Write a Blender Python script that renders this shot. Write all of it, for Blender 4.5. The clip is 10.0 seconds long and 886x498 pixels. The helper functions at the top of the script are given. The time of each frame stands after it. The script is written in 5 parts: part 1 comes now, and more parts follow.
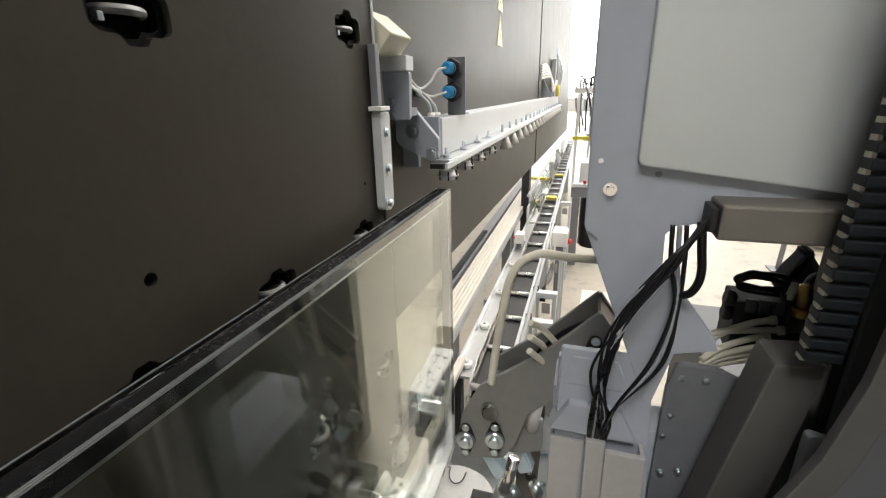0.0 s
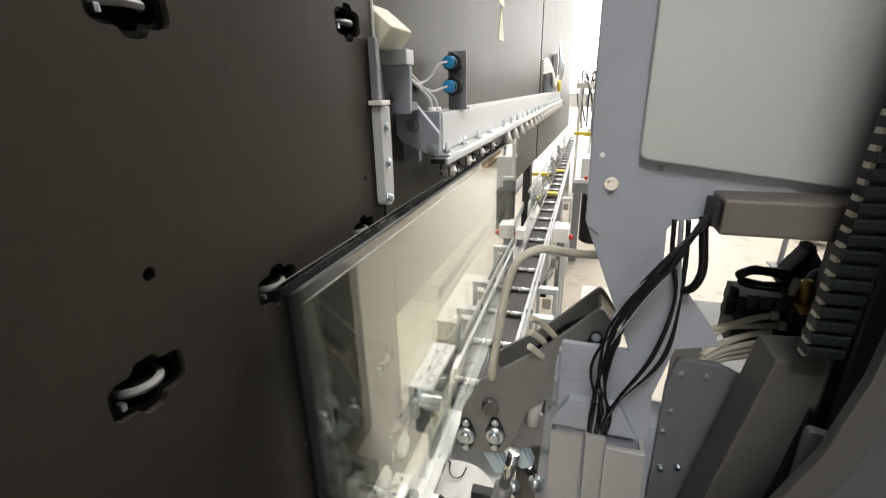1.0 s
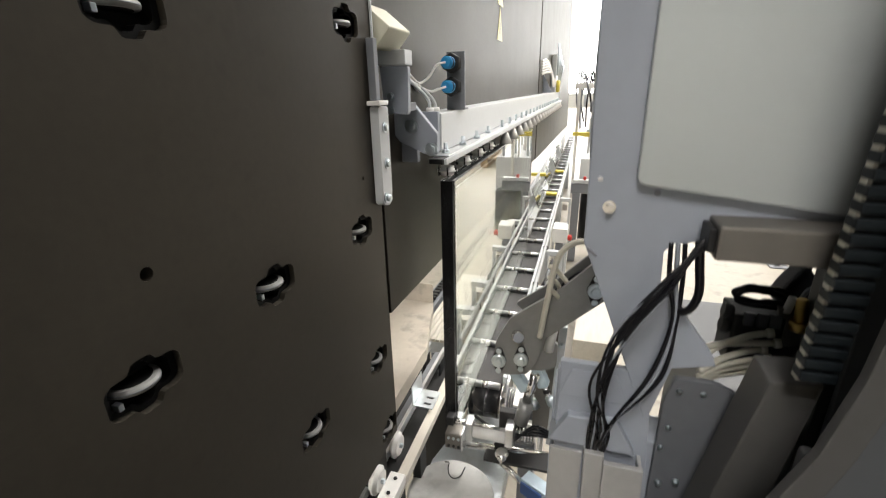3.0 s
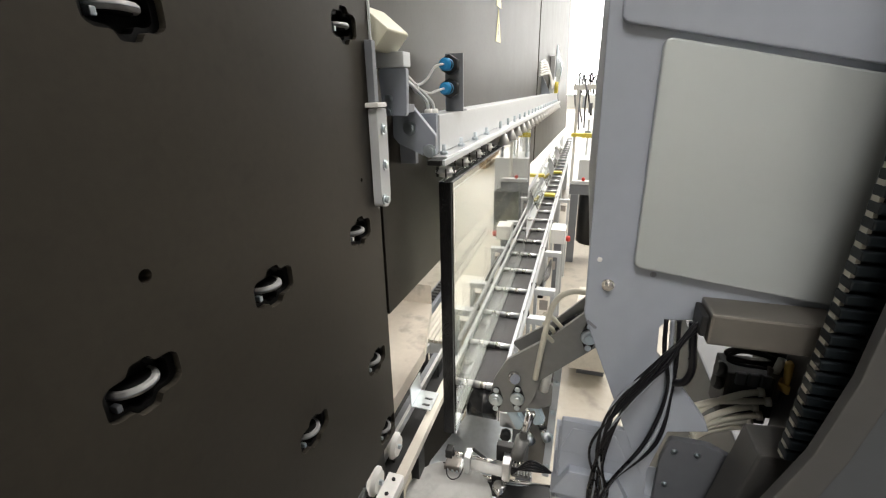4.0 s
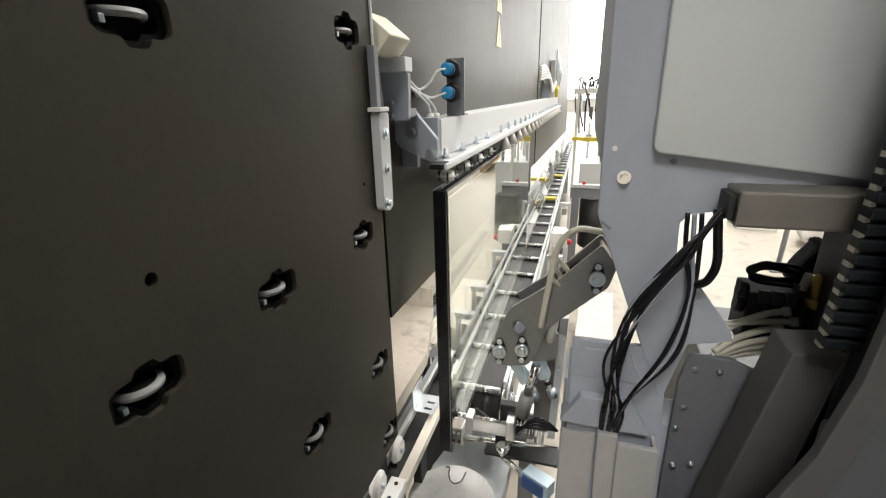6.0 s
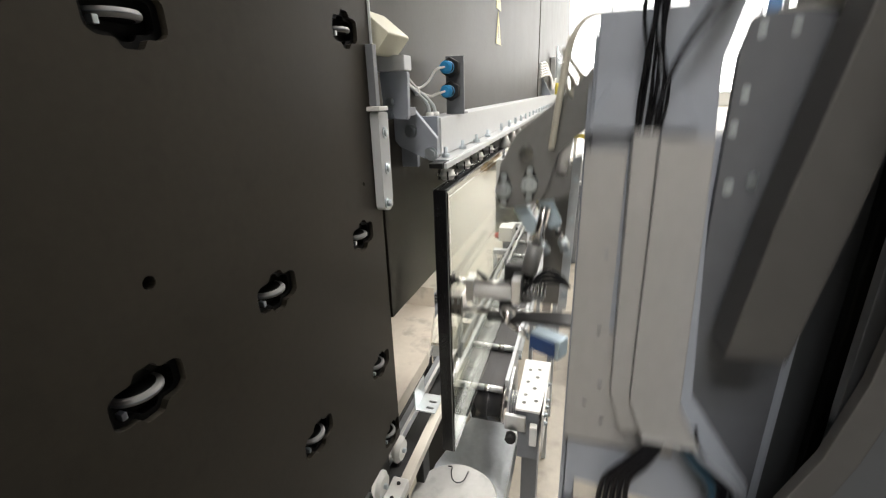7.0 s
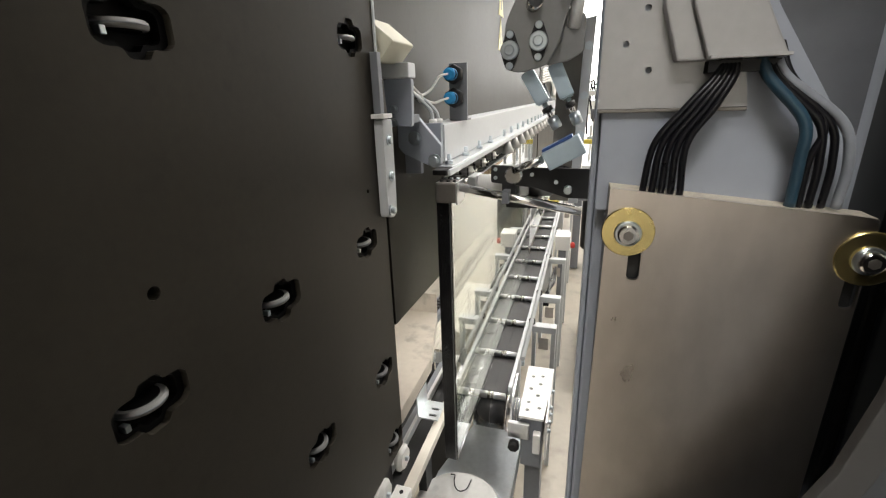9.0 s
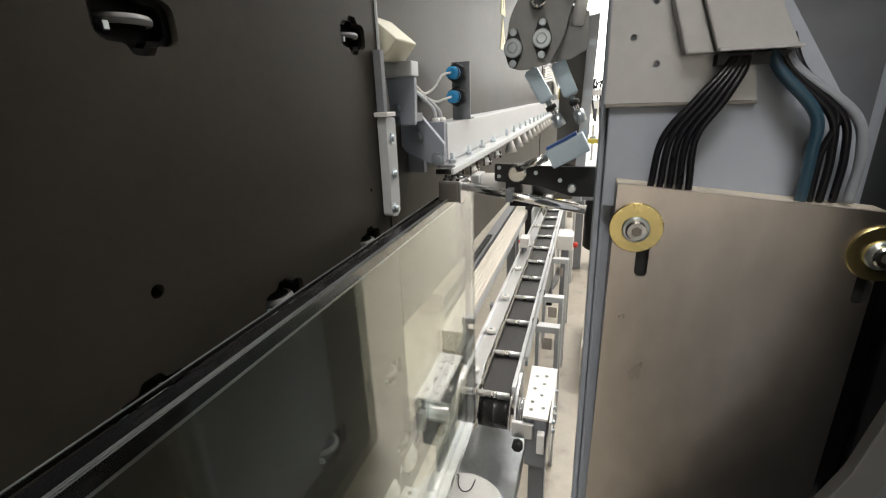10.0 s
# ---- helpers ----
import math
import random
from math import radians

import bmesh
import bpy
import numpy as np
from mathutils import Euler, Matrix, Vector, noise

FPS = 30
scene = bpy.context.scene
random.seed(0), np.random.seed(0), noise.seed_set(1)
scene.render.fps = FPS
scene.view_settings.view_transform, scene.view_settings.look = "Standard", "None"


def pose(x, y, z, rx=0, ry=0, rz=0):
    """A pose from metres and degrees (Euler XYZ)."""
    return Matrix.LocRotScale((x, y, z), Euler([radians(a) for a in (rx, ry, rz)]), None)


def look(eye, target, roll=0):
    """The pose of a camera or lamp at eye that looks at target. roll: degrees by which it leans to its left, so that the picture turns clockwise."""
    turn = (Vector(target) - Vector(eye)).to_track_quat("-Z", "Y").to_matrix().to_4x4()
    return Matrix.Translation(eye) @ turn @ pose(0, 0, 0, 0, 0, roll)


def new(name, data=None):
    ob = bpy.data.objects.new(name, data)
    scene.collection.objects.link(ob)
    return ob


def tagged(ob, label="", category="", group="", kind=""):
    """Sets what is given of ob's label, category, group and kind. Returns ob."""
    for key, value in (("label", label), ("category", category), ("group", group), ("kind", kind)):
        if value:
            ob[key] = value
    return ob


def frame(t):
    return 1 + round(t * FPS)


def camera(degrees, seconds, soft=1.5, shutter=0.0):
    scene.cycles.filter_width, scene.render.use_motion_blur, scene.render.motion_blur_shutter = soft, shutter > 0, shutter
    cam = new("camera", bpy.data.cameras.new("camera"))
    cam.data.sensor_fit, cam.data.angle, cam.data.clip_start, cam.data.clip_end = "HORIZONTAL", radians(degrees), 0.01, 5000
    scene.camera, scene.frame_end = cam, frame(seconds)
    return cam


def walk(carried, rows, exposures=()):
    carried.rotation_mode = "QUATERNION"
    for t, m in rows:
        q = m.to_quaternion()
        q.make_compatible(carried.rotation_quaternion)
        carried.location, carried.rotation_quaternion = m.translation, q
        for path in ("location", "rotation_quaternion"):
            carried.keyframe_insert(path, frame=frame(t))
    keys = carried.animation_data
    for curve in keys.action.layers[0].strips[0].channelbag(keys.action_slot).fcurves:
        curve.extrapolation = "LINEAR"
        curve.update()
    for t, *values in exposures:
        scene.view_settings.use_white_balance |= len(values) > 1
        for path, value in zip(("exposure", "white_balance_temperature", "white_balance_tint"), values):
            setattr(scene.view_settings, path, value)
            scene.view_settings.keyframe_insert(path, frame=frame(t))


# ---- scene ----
cam = camera(90, 10.0, 1.25, 0.6)
PATH = [
    (0, look((0.0000, 0.0000, 1.0500), (0.8992, 0.2861, 0.7189), -1.300)),
    (0.5, look((-0.0000, -0.0003, 1.0495), (0.8974, 0.2886, 0.7160), -1.179)),
    (1, look((0.0012, -0.0002, 1.0489), (0.8967, 0.2872, 0.7089), -1.279)),
    (1.5, look((0.0033, 0.0010, 1.0490), (0.8982, 0.2872, 0.7064), -1.056)),
    (2, look((0.0028, 0.0007, 1.0498), (0.8991, 0.2864, 0.7105), -1.096)),
    (2.5, look((0.0019, -0.0004, 1.0485), (0.8976, 0.2863, 0.7087), -1.233)),
    (4, look((0.0005, -0.0022, 1.0500), (0.8982, 0.2806, 0.7121), -1.144)),
    (4.5, look((-0.0004, -0.0028, 1.0483), (0.8964, 0.2816, 0.7094), -1.139)),
    (5, look((-0.0013, -0.0026, 1.0485), (0.8961, 0.2793, 0.7092), -1.049)),
    (5.5, look((-0.0027, -0.0019, 1.0496), (0.8977, 0.2830, 0.7208), -1.151)),
    (7, look((0.0012, -0.0010, 1.0504), (0.8992, 0.2866, 0.7175), -1.846)),
    (7.5, look((0.0012, -0.0004, 1.0518), (0.9003, 0.2882, 0.7225), -1.969)),
    (8, look((0.0018, 0.0012, 1.0522), (0.9013, 0.2891, 0.7236), -1.869)),
    (8.5, look((0.0031, 0.0028, 1.0520), (0.9026, 0.2963, 0.7284), -2.069)),
    (9, look((0.0031, 0.0028, 1.0528), (0.9037, 0.2937, 0.7298), -1.854)),
    (9.5, look((0.0039, 0.0042, 1.0519), (0.9032, 0.3005, 0.7305), -2.045)),
    (10, look((0.0039, 0.0052, 1.0502), (0.9035, 0.3006, 0.7286), -2.126)),
]
walk(cam, PATH, [(0, -0.06), (6.5, -0.06), (7.5, -0.2), (10, -0.2)])

# ---- world and light ----
world = bpy.data.worlds.new("hall_light")
world.use_nodes = True
scene.world = world
world.node_tree.nodes["Background"].inputs["Color"].default_value = (0.9, 0.95, 1.0, 1)
world.node_tree.nodes["Background"].inputs["Strength"].default_value = 0.2
scene.view_settings.exposure = 0.0


def area_lamp(name, m, sx, sy, watts, color=(1, 0.958, 0.935)):
    d = bpy.data.lights.new(name, "AREA")
    d.shape, d.size, d.size_y, d.energy, d.color = "RECTANGLE", sx, sy, watts, color
    ob = new(name, d)
    ob.matrix_world = m
    return ob


# ---- materials ----
def mat(name, color, rough=0.5, metal=0.0, var=0.15, scale=30.0, bump=0.02, spots=0.0, stretch=(1, 1, 1), spec=0.5):
    """Painted or metal surface: two scales of noise in colour and roughness, a fine relief."""
    m = bpy.data.materials.new(name)
    m.use_nodes = True
    nt = m.node_tree
    n, l = nt.nodes, nt.links
    b = n["Principled BSDF"]
    tc = n.new("ShaderNodeTexCoord")
    mp = n.new("ShaderNodeMapping")
    mp.inputs["Scale"].default_value = stretch
    l.new(tc.outputs["Object"], mp.inputs["Vector"])
    big, fine = n.new("ShaderNodeTexNoise"), n.new("ShaderNodeTexNoise")
    big.inputs["Scale"].default_value, big.inputs["Detail"].default_value = scale * 0.2, 4
    fine.inputs["Scale"].default_value, fine.inputs["Detail"].default_value = scale * 4, 6
    l.new(mp.outputs["Vector"], big.inputs["Vector"])
    l.new(mp.outputs["Vector"], fine.inputs["Vector"])
    mix = n.new("ShaderNodeMix")
    mix.data_type = "FLOAT"
    mix.inputs[0].default_value = 0.45
    l.new(big.outputs["Fac"], mix.inputs[2])
    l.new(fine.outputs["Fac"], mix.inputs[3])
    ramp = n.new("ShaderNodeValToRGB")
    c = Vector(color)
    ramp.color_ramp.elements[0].position, ramp.color_ramp.elements[1].position = 0.3, 0.7
    ramp.color_ramp.elements[0].color = (*(c * (1 - var)), 1)
    ramp.color_ramp.elements[1].color = (*(c * (1 + var)), 1)
    l.new(mix.outputs[0], ramp.inputs["Fac"])
    out = ramp.outputs["Color"]
    if spots:
        sp = n.new("ShaderNodeTexNoise")
        sp.inputs["Scale"].default_value, sp.inputs["Detail"].default_value = scale * 1.3, 8
        l.new(mp.outputs["Vector"], sp.inputs["Vector"])
        sr = n.new("ShaderNodeMapRange")
        sr.inputs["From Min"].default_value, sr.inputs["From Max"].default_value = 0.56, 0.72
        sr.inputs["To Max"].default_value = spots
        l.new(sp.outputs["Fac"], sr.inputs["Value"])
        dm = n.new("ShaderNodeMix")
        dm.data_type = "RGBA"
        l.new(sr.outputs["Result"], dm.inputs[0])
        l.new(out, dm.inputs[6])
        dm.inputs[7].default_value = (*(c * 0.35), 1)
        out = dm.outputs[2]
    l.new(out, b.inputs["Base Color"])
    rr = n.new("ShaderNodeMapRange")
    rr.inputs["To Min"].default_value, rr.inputs["To Max"].default_value = max(rough - 0.08, 0.02), min(rough + 0.1, 1)
    l.new(mix.outputs[0], rr.inputs["Value"])
    l.new(rr.outputs["Result"], b.inputs["Roughness"])
    b.inputs["Metallic"].default_value = metal
    b.inputs["Specular IOR Level"].default_value = spec
    if bump:
        bp = n.new("ShaderNodeBump")
        bp.inputs["Strength"].default_value, bp.inputs["Distance"].default_value = bump, 0.002
        l.new(fine.outputs["Fac"], bp.inputs["Height"])
        l.new(bp.outputs["Normal"], b.inputs["Normal"])
    return m


def glow(name, color, strength):
    m = bpy.data.materials.new(name)
    m.use_nodes = True
    b = m.node_tree.nodes["Principled BSDF"]
    b.inputs["Base Color"].default_value = (0.9, 0.9, 0.9, 1)
    b.inputs["Emission Color"].default_value = (*color, 1)
    b.inputs["Emission Strength"].default_value = strength
    return m


def clear_glass(name, color, ior=1.52):
    m = bpy.data.materials.new(name)
    m.use_nodes = True
    b = m.node_tree.nodes["Principled BSDF"]
    b.inputs["Base Color"].default_value = (*color, 1)
    b.inputs["Transmission Weight"].default_value = 1.0
    b.inputs["Roughness"].default_value = 0.0
    b.inputs["IOR"].default_value = ior
    return m


M_WALL = mat("dark_laminate", (0.052, 0.0465, 0.0372), 0.42, 0, 0.10, 40, 0.03, 0.12, spec=0.15)
M_PAINT = mat("grey_blue_paint", (0.33, 0.36, 0.41), 0.42, 0, 0.05, 25, 0.05)
M_PAINT_L = mat("light_grey_paint", (0.60, 0.62, 0.63), 0.4, 0, 0.05, 25, 0.05)
M_PAINT_D = mat("mid_grey_paint", (0.2, 0.21, 0.23), 0.45, 0, 0.08, 25, 0.05)
M_BEIGE = mat("cream_plastic", (0.66, 0.64, 0.5), 0.45, 0, 0.06, 20, 0.02)
# Broad colour noise on the steel stands in for blotchy soft reflections.
M_STEEL = mat("brushed_steel_sheen", (0.60, 0.55, 0.51), 0.29, 1, 0.13, 22, 0.004, 0.0, (1, 1, 0.5))
M_ALU = mat("aluminium", (0.72, 0.73, 0.74), 0.32, 1, 0.08, 30, 0.03)
M_CHROME = mat("polished_steel", (0.78, 0.77, 0.75), 0.14, 1, 0.05, 30, 0.0)
M_ZINC = mat("zinc_plated", (0.62, 0.68, 0.72), 0.3, 1, 0.1, 60, 0.03)
M_YZINC = mat("yellow_zinc", (0.80, 0.66, 0.30), 0.26, 1, 0.06, 60, 0.02)
M_BLACK = mat("black_rubber", (0.012, 0.012, 0.012), 0.55, 0, 0.2, 60, 0.05)
M_CABLE = mat("black_cable_sheath", (0.006, 0.006, 0.008), 0.28, 0, 0.2, 60, 0.0, spec=0.3)
M_BELT = mat("dark_belt", (0.017, 0.016, 0.016), 0.5, 0, 0.2, 50, 0.1)
M_WHITE = mat("white_plastic", (0.82, 0.81, 0.78), 0.4, 0, 0.05, 40, 0.02)
M_HOSE = mat("cream_hose", (0.68, 0.65, 0.54), 0.4, 0, 0.08, 40, 0.0)
M_BLUE = mat("blue_plastic", (0.03, 0.3, 0.62), 0.35, 0, 0.05, 40, 0.0)
M_YELLOW = mat("yellow_plastic", (0.7, 0.58, 0.08), 0.45, 0, 0.1, 40, 0.0)
M_FLOOR = mat("concrete_floor", (0.40, 0.365, 0.30), 0.38, 0, 0.12, 9, 0.05, 0.45)
M_HALL = mat("white_hall_wall", (0.8, 0.8, 0.78), 0.6, 0, 0.03, 3, 0.0)
M_GLASS = clear_glass("float_glass", (0.88, 0.905, 0.855))
M_SEAL = mat("black_sealant", (0.008, 0.008, 0.009), 0.25, 0, 0.3, 80, 0.15)
M_TRAY = mat("worn_cream_steel", (0.5, 0.45, 0.38), 0.5, 0, 0.1, 20, 0.05, 0.5)
M_STEELD = mat("dull_sheet_steel", (0.22, 0.205, 0.185), 0.42, 0.7, 0.12, 18, 0.04, 0.2)
M_ROLLER = mat("grey_white_roller", (0.27, 0.27, 0.265), 0.35, 0, 0.06, 60, 0.0)
M_YELLOWL = mat("pale_yellow_sticker", (0.75, 0.68, 0.3), 0.4, 0, 0.05, 40, 0.0)
M_GALV = mat("galvanised_sheet", (0.66, 0.70, 0.72), 0.38, 0.8, 0.14, 22, 0.02)
M_CREAM = mat("cream_paint", (0.64, 0.60, 0.52), 0.45, 0, 0.1, 25, 0.03, 0.15, (0.15, 1, 1))
M_WOOD = mat("raw_wood", (0.36, 0.25, 0.14), 0.7, 0, 0.25, 12, 0.1, 0.2, (0.2, 1, 1))
M_BLUECOL = mat("blue_steel_paint", (0.06, 0.16, 0.34), 0.45, 0, 0.08, 6, 0.0)
M_COVER = mat("pale_satin_cover", (0.46, 0.495, 0.495), 0.30, 0.3, 0.015, 60, 0.004)
M_CHAIN = mat("dark_chain_plastic", (0.007, 0.010, 0.012), 0.45, 0, 0.2, 60, 0.02, spec=0.25)
M_BRASS = mat("brass", (0.5, 0.33, 0.1), 0.35, 1, 0.1, 60, 0.0)
M_BAG = mat("dark_sleeve", (0.02, 0.02, 0.03), 0.6, 0, 0.3, 40, 0.2)
M_CABLEG = mat("grey_cable_sheath", (0.24, 0.26, 0.29), 0.4, 0, 0.1, 60, 0.0)
M_CABLEB = mat("blue_cable_sheath", (0.02, 0.055, 0.085), 0.35, 0, 0.1, 60, 0.0)
M_BEIGEL = mat("pale_beige_paint", (0.50, 0.48, 0.40), 0.45, 0, 0.05, 20, 0.03)
M_FOAM = mat("pale_foam", (0.60, 0.55, 0.46), 0.8, 0, 0.2, 90, 0.4, 0.3)
M_ARM = mat("grey_arm_steel", (0.25, 0.25, 0.245), 0.42, 0.45, 0.1, 25, 0.04)
M_PANEL = mat("dark_grey_panel", (0.075, 0.08, 0.085), 0.45, 0, 0.08, 20, 0.03)
M_NAVY = mat("navy_plastic", (0.03, 0.075, 0.22), 0.35, 0, 0.08, 60, 0.0)
M_ARMIN = mat("worn_arm_inside", (0.26, 0.22, 0.17), 0.5, 0.2, 0.2, 60, 0.08, 0.3)
M_POCKET = mat("black_pocket", (0.006, 0.006, 0.006), 0.6, 0, 0.2, 80, 0.05, spec=0.15)
M_ANOD = mat("pale_anodised", (0.50, 0.61, 0.68), 0.33, 0.3, 0.05, 60, 0.01)
# Grey lowered so its colour carries the shade on guard and box profile.
M_GUARD_SHADED = mat("shaded_guard_grey", (0.075, 0.073, 0.07), 0.5, 0, 0.1, 20, 0.03)
M_CHAN = mat("satin_channel_sheet", (0.42, 0.42, 0.415), 0.36, 0.25, 0.08, 40, 0.02)
# Bracket paint made darker: the shade below the carriage is in the colour.
M_BRKT_SHADED = mat("shaded_bracket_paint", (0.115, 0.122, 0.134), 0.42, 0, 0.1, 25, 0.05)
M_ARML = mat("worn_brown_grey_plate", (0.19, 0.178, 0.158), 0.45, 0.15, 0.12, 25, 0.04)
M_DAY = glow("bright_daylight_pane", (1.0, 0.99, 0.96), 6.0)
M_TUBE = glow("lamp_diffuser", (1.0, 0.97, 0.9), 12.0)
LAMP_W = 150
M_BUCKET = mat("grey_white_plastic", (0.42, 0.42, 0.40), 0.45, 0, 0.08, 30, 0.02, 0.25)
M_DRUM = mat("glossy_black_drum", (0.02, 0.02, 0.021), 0.22, 0, 0.15, 40, 0.0)
M_GEDGE = mat("ground_glass_edge", (0.26, 0.27, 0.27), 0.3, 0.4, 0.35, 60, 0.02)
M_RED = mat("red_plastic", (0.55, 0.03, 0.02), 0.4, 0, 0.1, 40, 0.0)

# ---- mesh tools ----
ORIGIN = {}


def thing(name, at, label, category, group=""):
    ob = new(name)
    ob.empty_display_size = 0.05
    ob.location = at
    ORIGIN[ob] = Vector(at)
    return tagged(ob, label, category, group)


def part(name, bm, material, parent, label=""):
    """One mesh object under a thing or a part; bm is in world coordinates of the thing's rest pose."""
    o = ORIGIN[parent]
    bmesh.ops.translate(bm, verts=bm.verts, vec=-o)
    me = bpy.data.meshes.new(name)
    bm.to_mesh(me)
    bm.free()
    me.materials.append(material)
    ob = new(name, me)
    ob.parent = parent
    ORIGIN[ob] = o
    return tagged(ob, label)


def solid(name, bm, material, label, category, kind="", group=""):
    """A top-level thing that is one mesh, its origin at the middle of its base."""
    lo = Vector([min(v.co[i] for v in bm.verts) for i in range(3)])
    hi = Vector([max(v.co[i] for v in bm.verts) for i in range(3)])
    o = Vector(((lo.x + hi.x) / 2, (lo.y + hi.y) / 2, lo.z))
    bmesh.ops.translate(bm, verts=bm.verts, vec=-o)
    me = bpy.data.meshes.new(name)
    bm.to_mesh(me)
    bm.free()
    me.materials.append(material)
    ob = new(name, me)
    ob.location = o
    ORIGIN[ob] = o
    return tagged(ob, label, category, group, kind)


def B():
    return bmesh.new()


def bevel_new(bm, faces_before, width):
    if width <= 0:
        return
    fs = [f for f in bm.faces if f not in faces_before]
    es = {e for f in fs for e in f.edges}
    bmesh.ops.bevel(bm, geom=list(es), offset=width, segments=2, affect="EDGES", profile=0.6)


def box(x0, x1, y0, y1, z0, z1, bev=0.0, bm=None):
    bm = bm or B()
    before = set(bm.faces)
    m = Matrix.LocRotScale(((x0 + x1) / 2, (y0 + y1) / 2, (z0 + z1) / 2), None, (abs(x1 - x0), abs(y1 - y0), abs(z1 - z0)))
    bmesh.ops.create_cube(bm, size=1.0, matrix=m)
    bevel_new(bm, before, bev)
    return bm


def rod(p, q, r, bm=None, seg=20, r2=None, bev=0.0):
    bm = bm or B()
    before = set(bm.faces)
    p, q = Vector(p), Vector(q)
    d = q - p
    m = Matrix.Translation((p + q) / 2) @ d.to_track_quat("Z", "Y").to_matrix().to_4x4()
    bmesh.ops.create_cone(bm, cap_ends=True, segments=seg, radius1=r, radius2=r if r2 is None else r2, depth=d.length, matrix=m)
    if bev:
        fs = [f for f in bm.faces if f not in before and len(f.verts) > 4]
        bmesh.ops.bevel(bm, geom=list({e for f in fs for e in f.edges}), offset=bev, segments=2, affect="EDGES")
    for f in bm.faces:
        if f not in before and len(f.verts) == 4:
            f.smooth = True
    return bm


def plate(pts, axis, lo, hi, bev=0.0, bm=None):
    """A flat plate: outline pts in the plane across axis (x: (y, z), y: (x, z), z: (x, y)), from lo to hi along it."""
    bm = bm or B()
    before = set(bm.faces)

    def at(u, v, w):
        return {"x": (w, u, v), "y": (u, w, v), "z": (u, v, w)}[axis]

    a = [bm.verts.new(at(u, v, lo)) for u, v in pts]
    b = [bm.verts.new(at(u, v, hi)) for u, v in pts]
    bm.faces.new(a[::-1])
    bm.faces.new(b)
    for i in range(len(pts)):
        j = (i + 1) % len(pts)
        bm.faces.new((a[i], a[j], b[j], b[i]))
    bmesh.ops.recalc_face_normals(bm, faces=[f for f in bm.faces if f not in before])
    bevel_new(bm, before, bev)
    return bm


def rounded(pts, r, seg=4):
    """An outline with its corners rounded."""
    out = []
    n = len(pts)
    for i in range(n):
        p, a, b = Vector(pts[i]), Vector(pts[i - 1]), Vector(pts[(i + 1) % n])
        u, v = (a - p), (b - p)
        k = min(r, u.length * 0.45, v.length * 0.45)
        s, e = p + u.normalized() * k, p + v.normalized() * k
        for j in range(seg + 1):
            t = j / seg
            out.append(tuple((1 - t) ** 2 * s + 2 * t * (1 - t) * p + t * t * e))
    return out


def tube(pts, r, bm=None, seg=10, steps=8):
    """A round hose along a smooth line through pts."""
    bm = bm or B()
    P = [Vector(p) for p in pts]
    P = [P[0] * 2 - P[1]] + P + [P[-1] * 2 - P[-2]]
    line = []
    for i in range(1, len(P) - 2):
        for k in range(steps):
            t = k / steps
            a, b, c, d = P[i - 1], P[i], P[i + 1], P[i + 2]
            line.append(0.5 * (2 * b + (c - a) * t + (2 * a - 5 * b + 4 * c - d) * t * t + (3 * b - a - 3 * c + d) * t ** 3))
    line.append(P[-2])
    rings, side = [], None
    for i, p in enumerate(line):
        d = (line[min(i + 1, len(line) - 1)] - line[max(i - 1, 0)]).normalized()
        if side is None:
            side = d.orthogonal().normalized()
        side = (side - d * side.dot(d)).normalized()
        up = d.cross(side)
        rings.append([bm.verts.new(p + r * (math.cos(2 * math.pi * k / seg) * side + math.sin(2 * math.pi * k / seg) * up)) for k in range(seg)])
    for a, b in zip(rings, rings[1:]):
        for k in range(seg):
            f = bm.faces.new((a[k], a[(k + 1) % seg], b[(k + 1) % seg], b[k]))
            f.smooth = True
    bm.faces.new(rings[0][::-1])
    bm.faces.new(rings[-1])
    return bm

# ==== SETTING ====
def holed_plate(outline, holes, axis, lo, hi):
    """A flat plate with through openings."""
    bm = B()

    def at(u, v, w):
        return {"x": (w, u, v), "y": (u, w, v), "z": (u, v, w)}[axis]

    loops = [outline] + holes
    rings = []
    for w in (lo, hi):
        made = []
        edges = []
        for pts in loops:
            vs = [bm.verts.new(at(u, v, w)) for u, v in pts]
            edges += [bm.edges.new((vs[i], vs[(i + 1) % len(vs)])) for i in range(len(vs))]
            made.append(vs)
        bmesh.ops.triangle_fill(bm, use_beauty=True, edges=edges)
        rings.append(made)
    for a, b in zip(*rings):
        for i in range(len(a)):
            j = (i + 1) % len(a)
            bm.faces.new((a[i], a[j], b[j], b[i]))
    bmesh.ops.recalc_face_normals(bm, faces=bm.faces)
    return bm


def structure(name, bm, material, label, category):
    return solid(name, bm, material, label, category, "structure")


def screw(at, axis, r, h, name, parent, material=None, label="", washer=0.0):
    """A hexagon screw with a flat washer, standing out along axis (a unit vector)."""
    p, a = Vector(at), Vector(axis)
    bm = rod(p, p + a * h, r, seg=6)
    rod(p, p + a * h * 0.3, max(washer, r * 1.45), bm, 20)
    rod(p + a * h, p + a * (h + r * 0.12), r * 0.7, bm, 12)
    return part(name, bm, material or M_ZINC, parent, label)


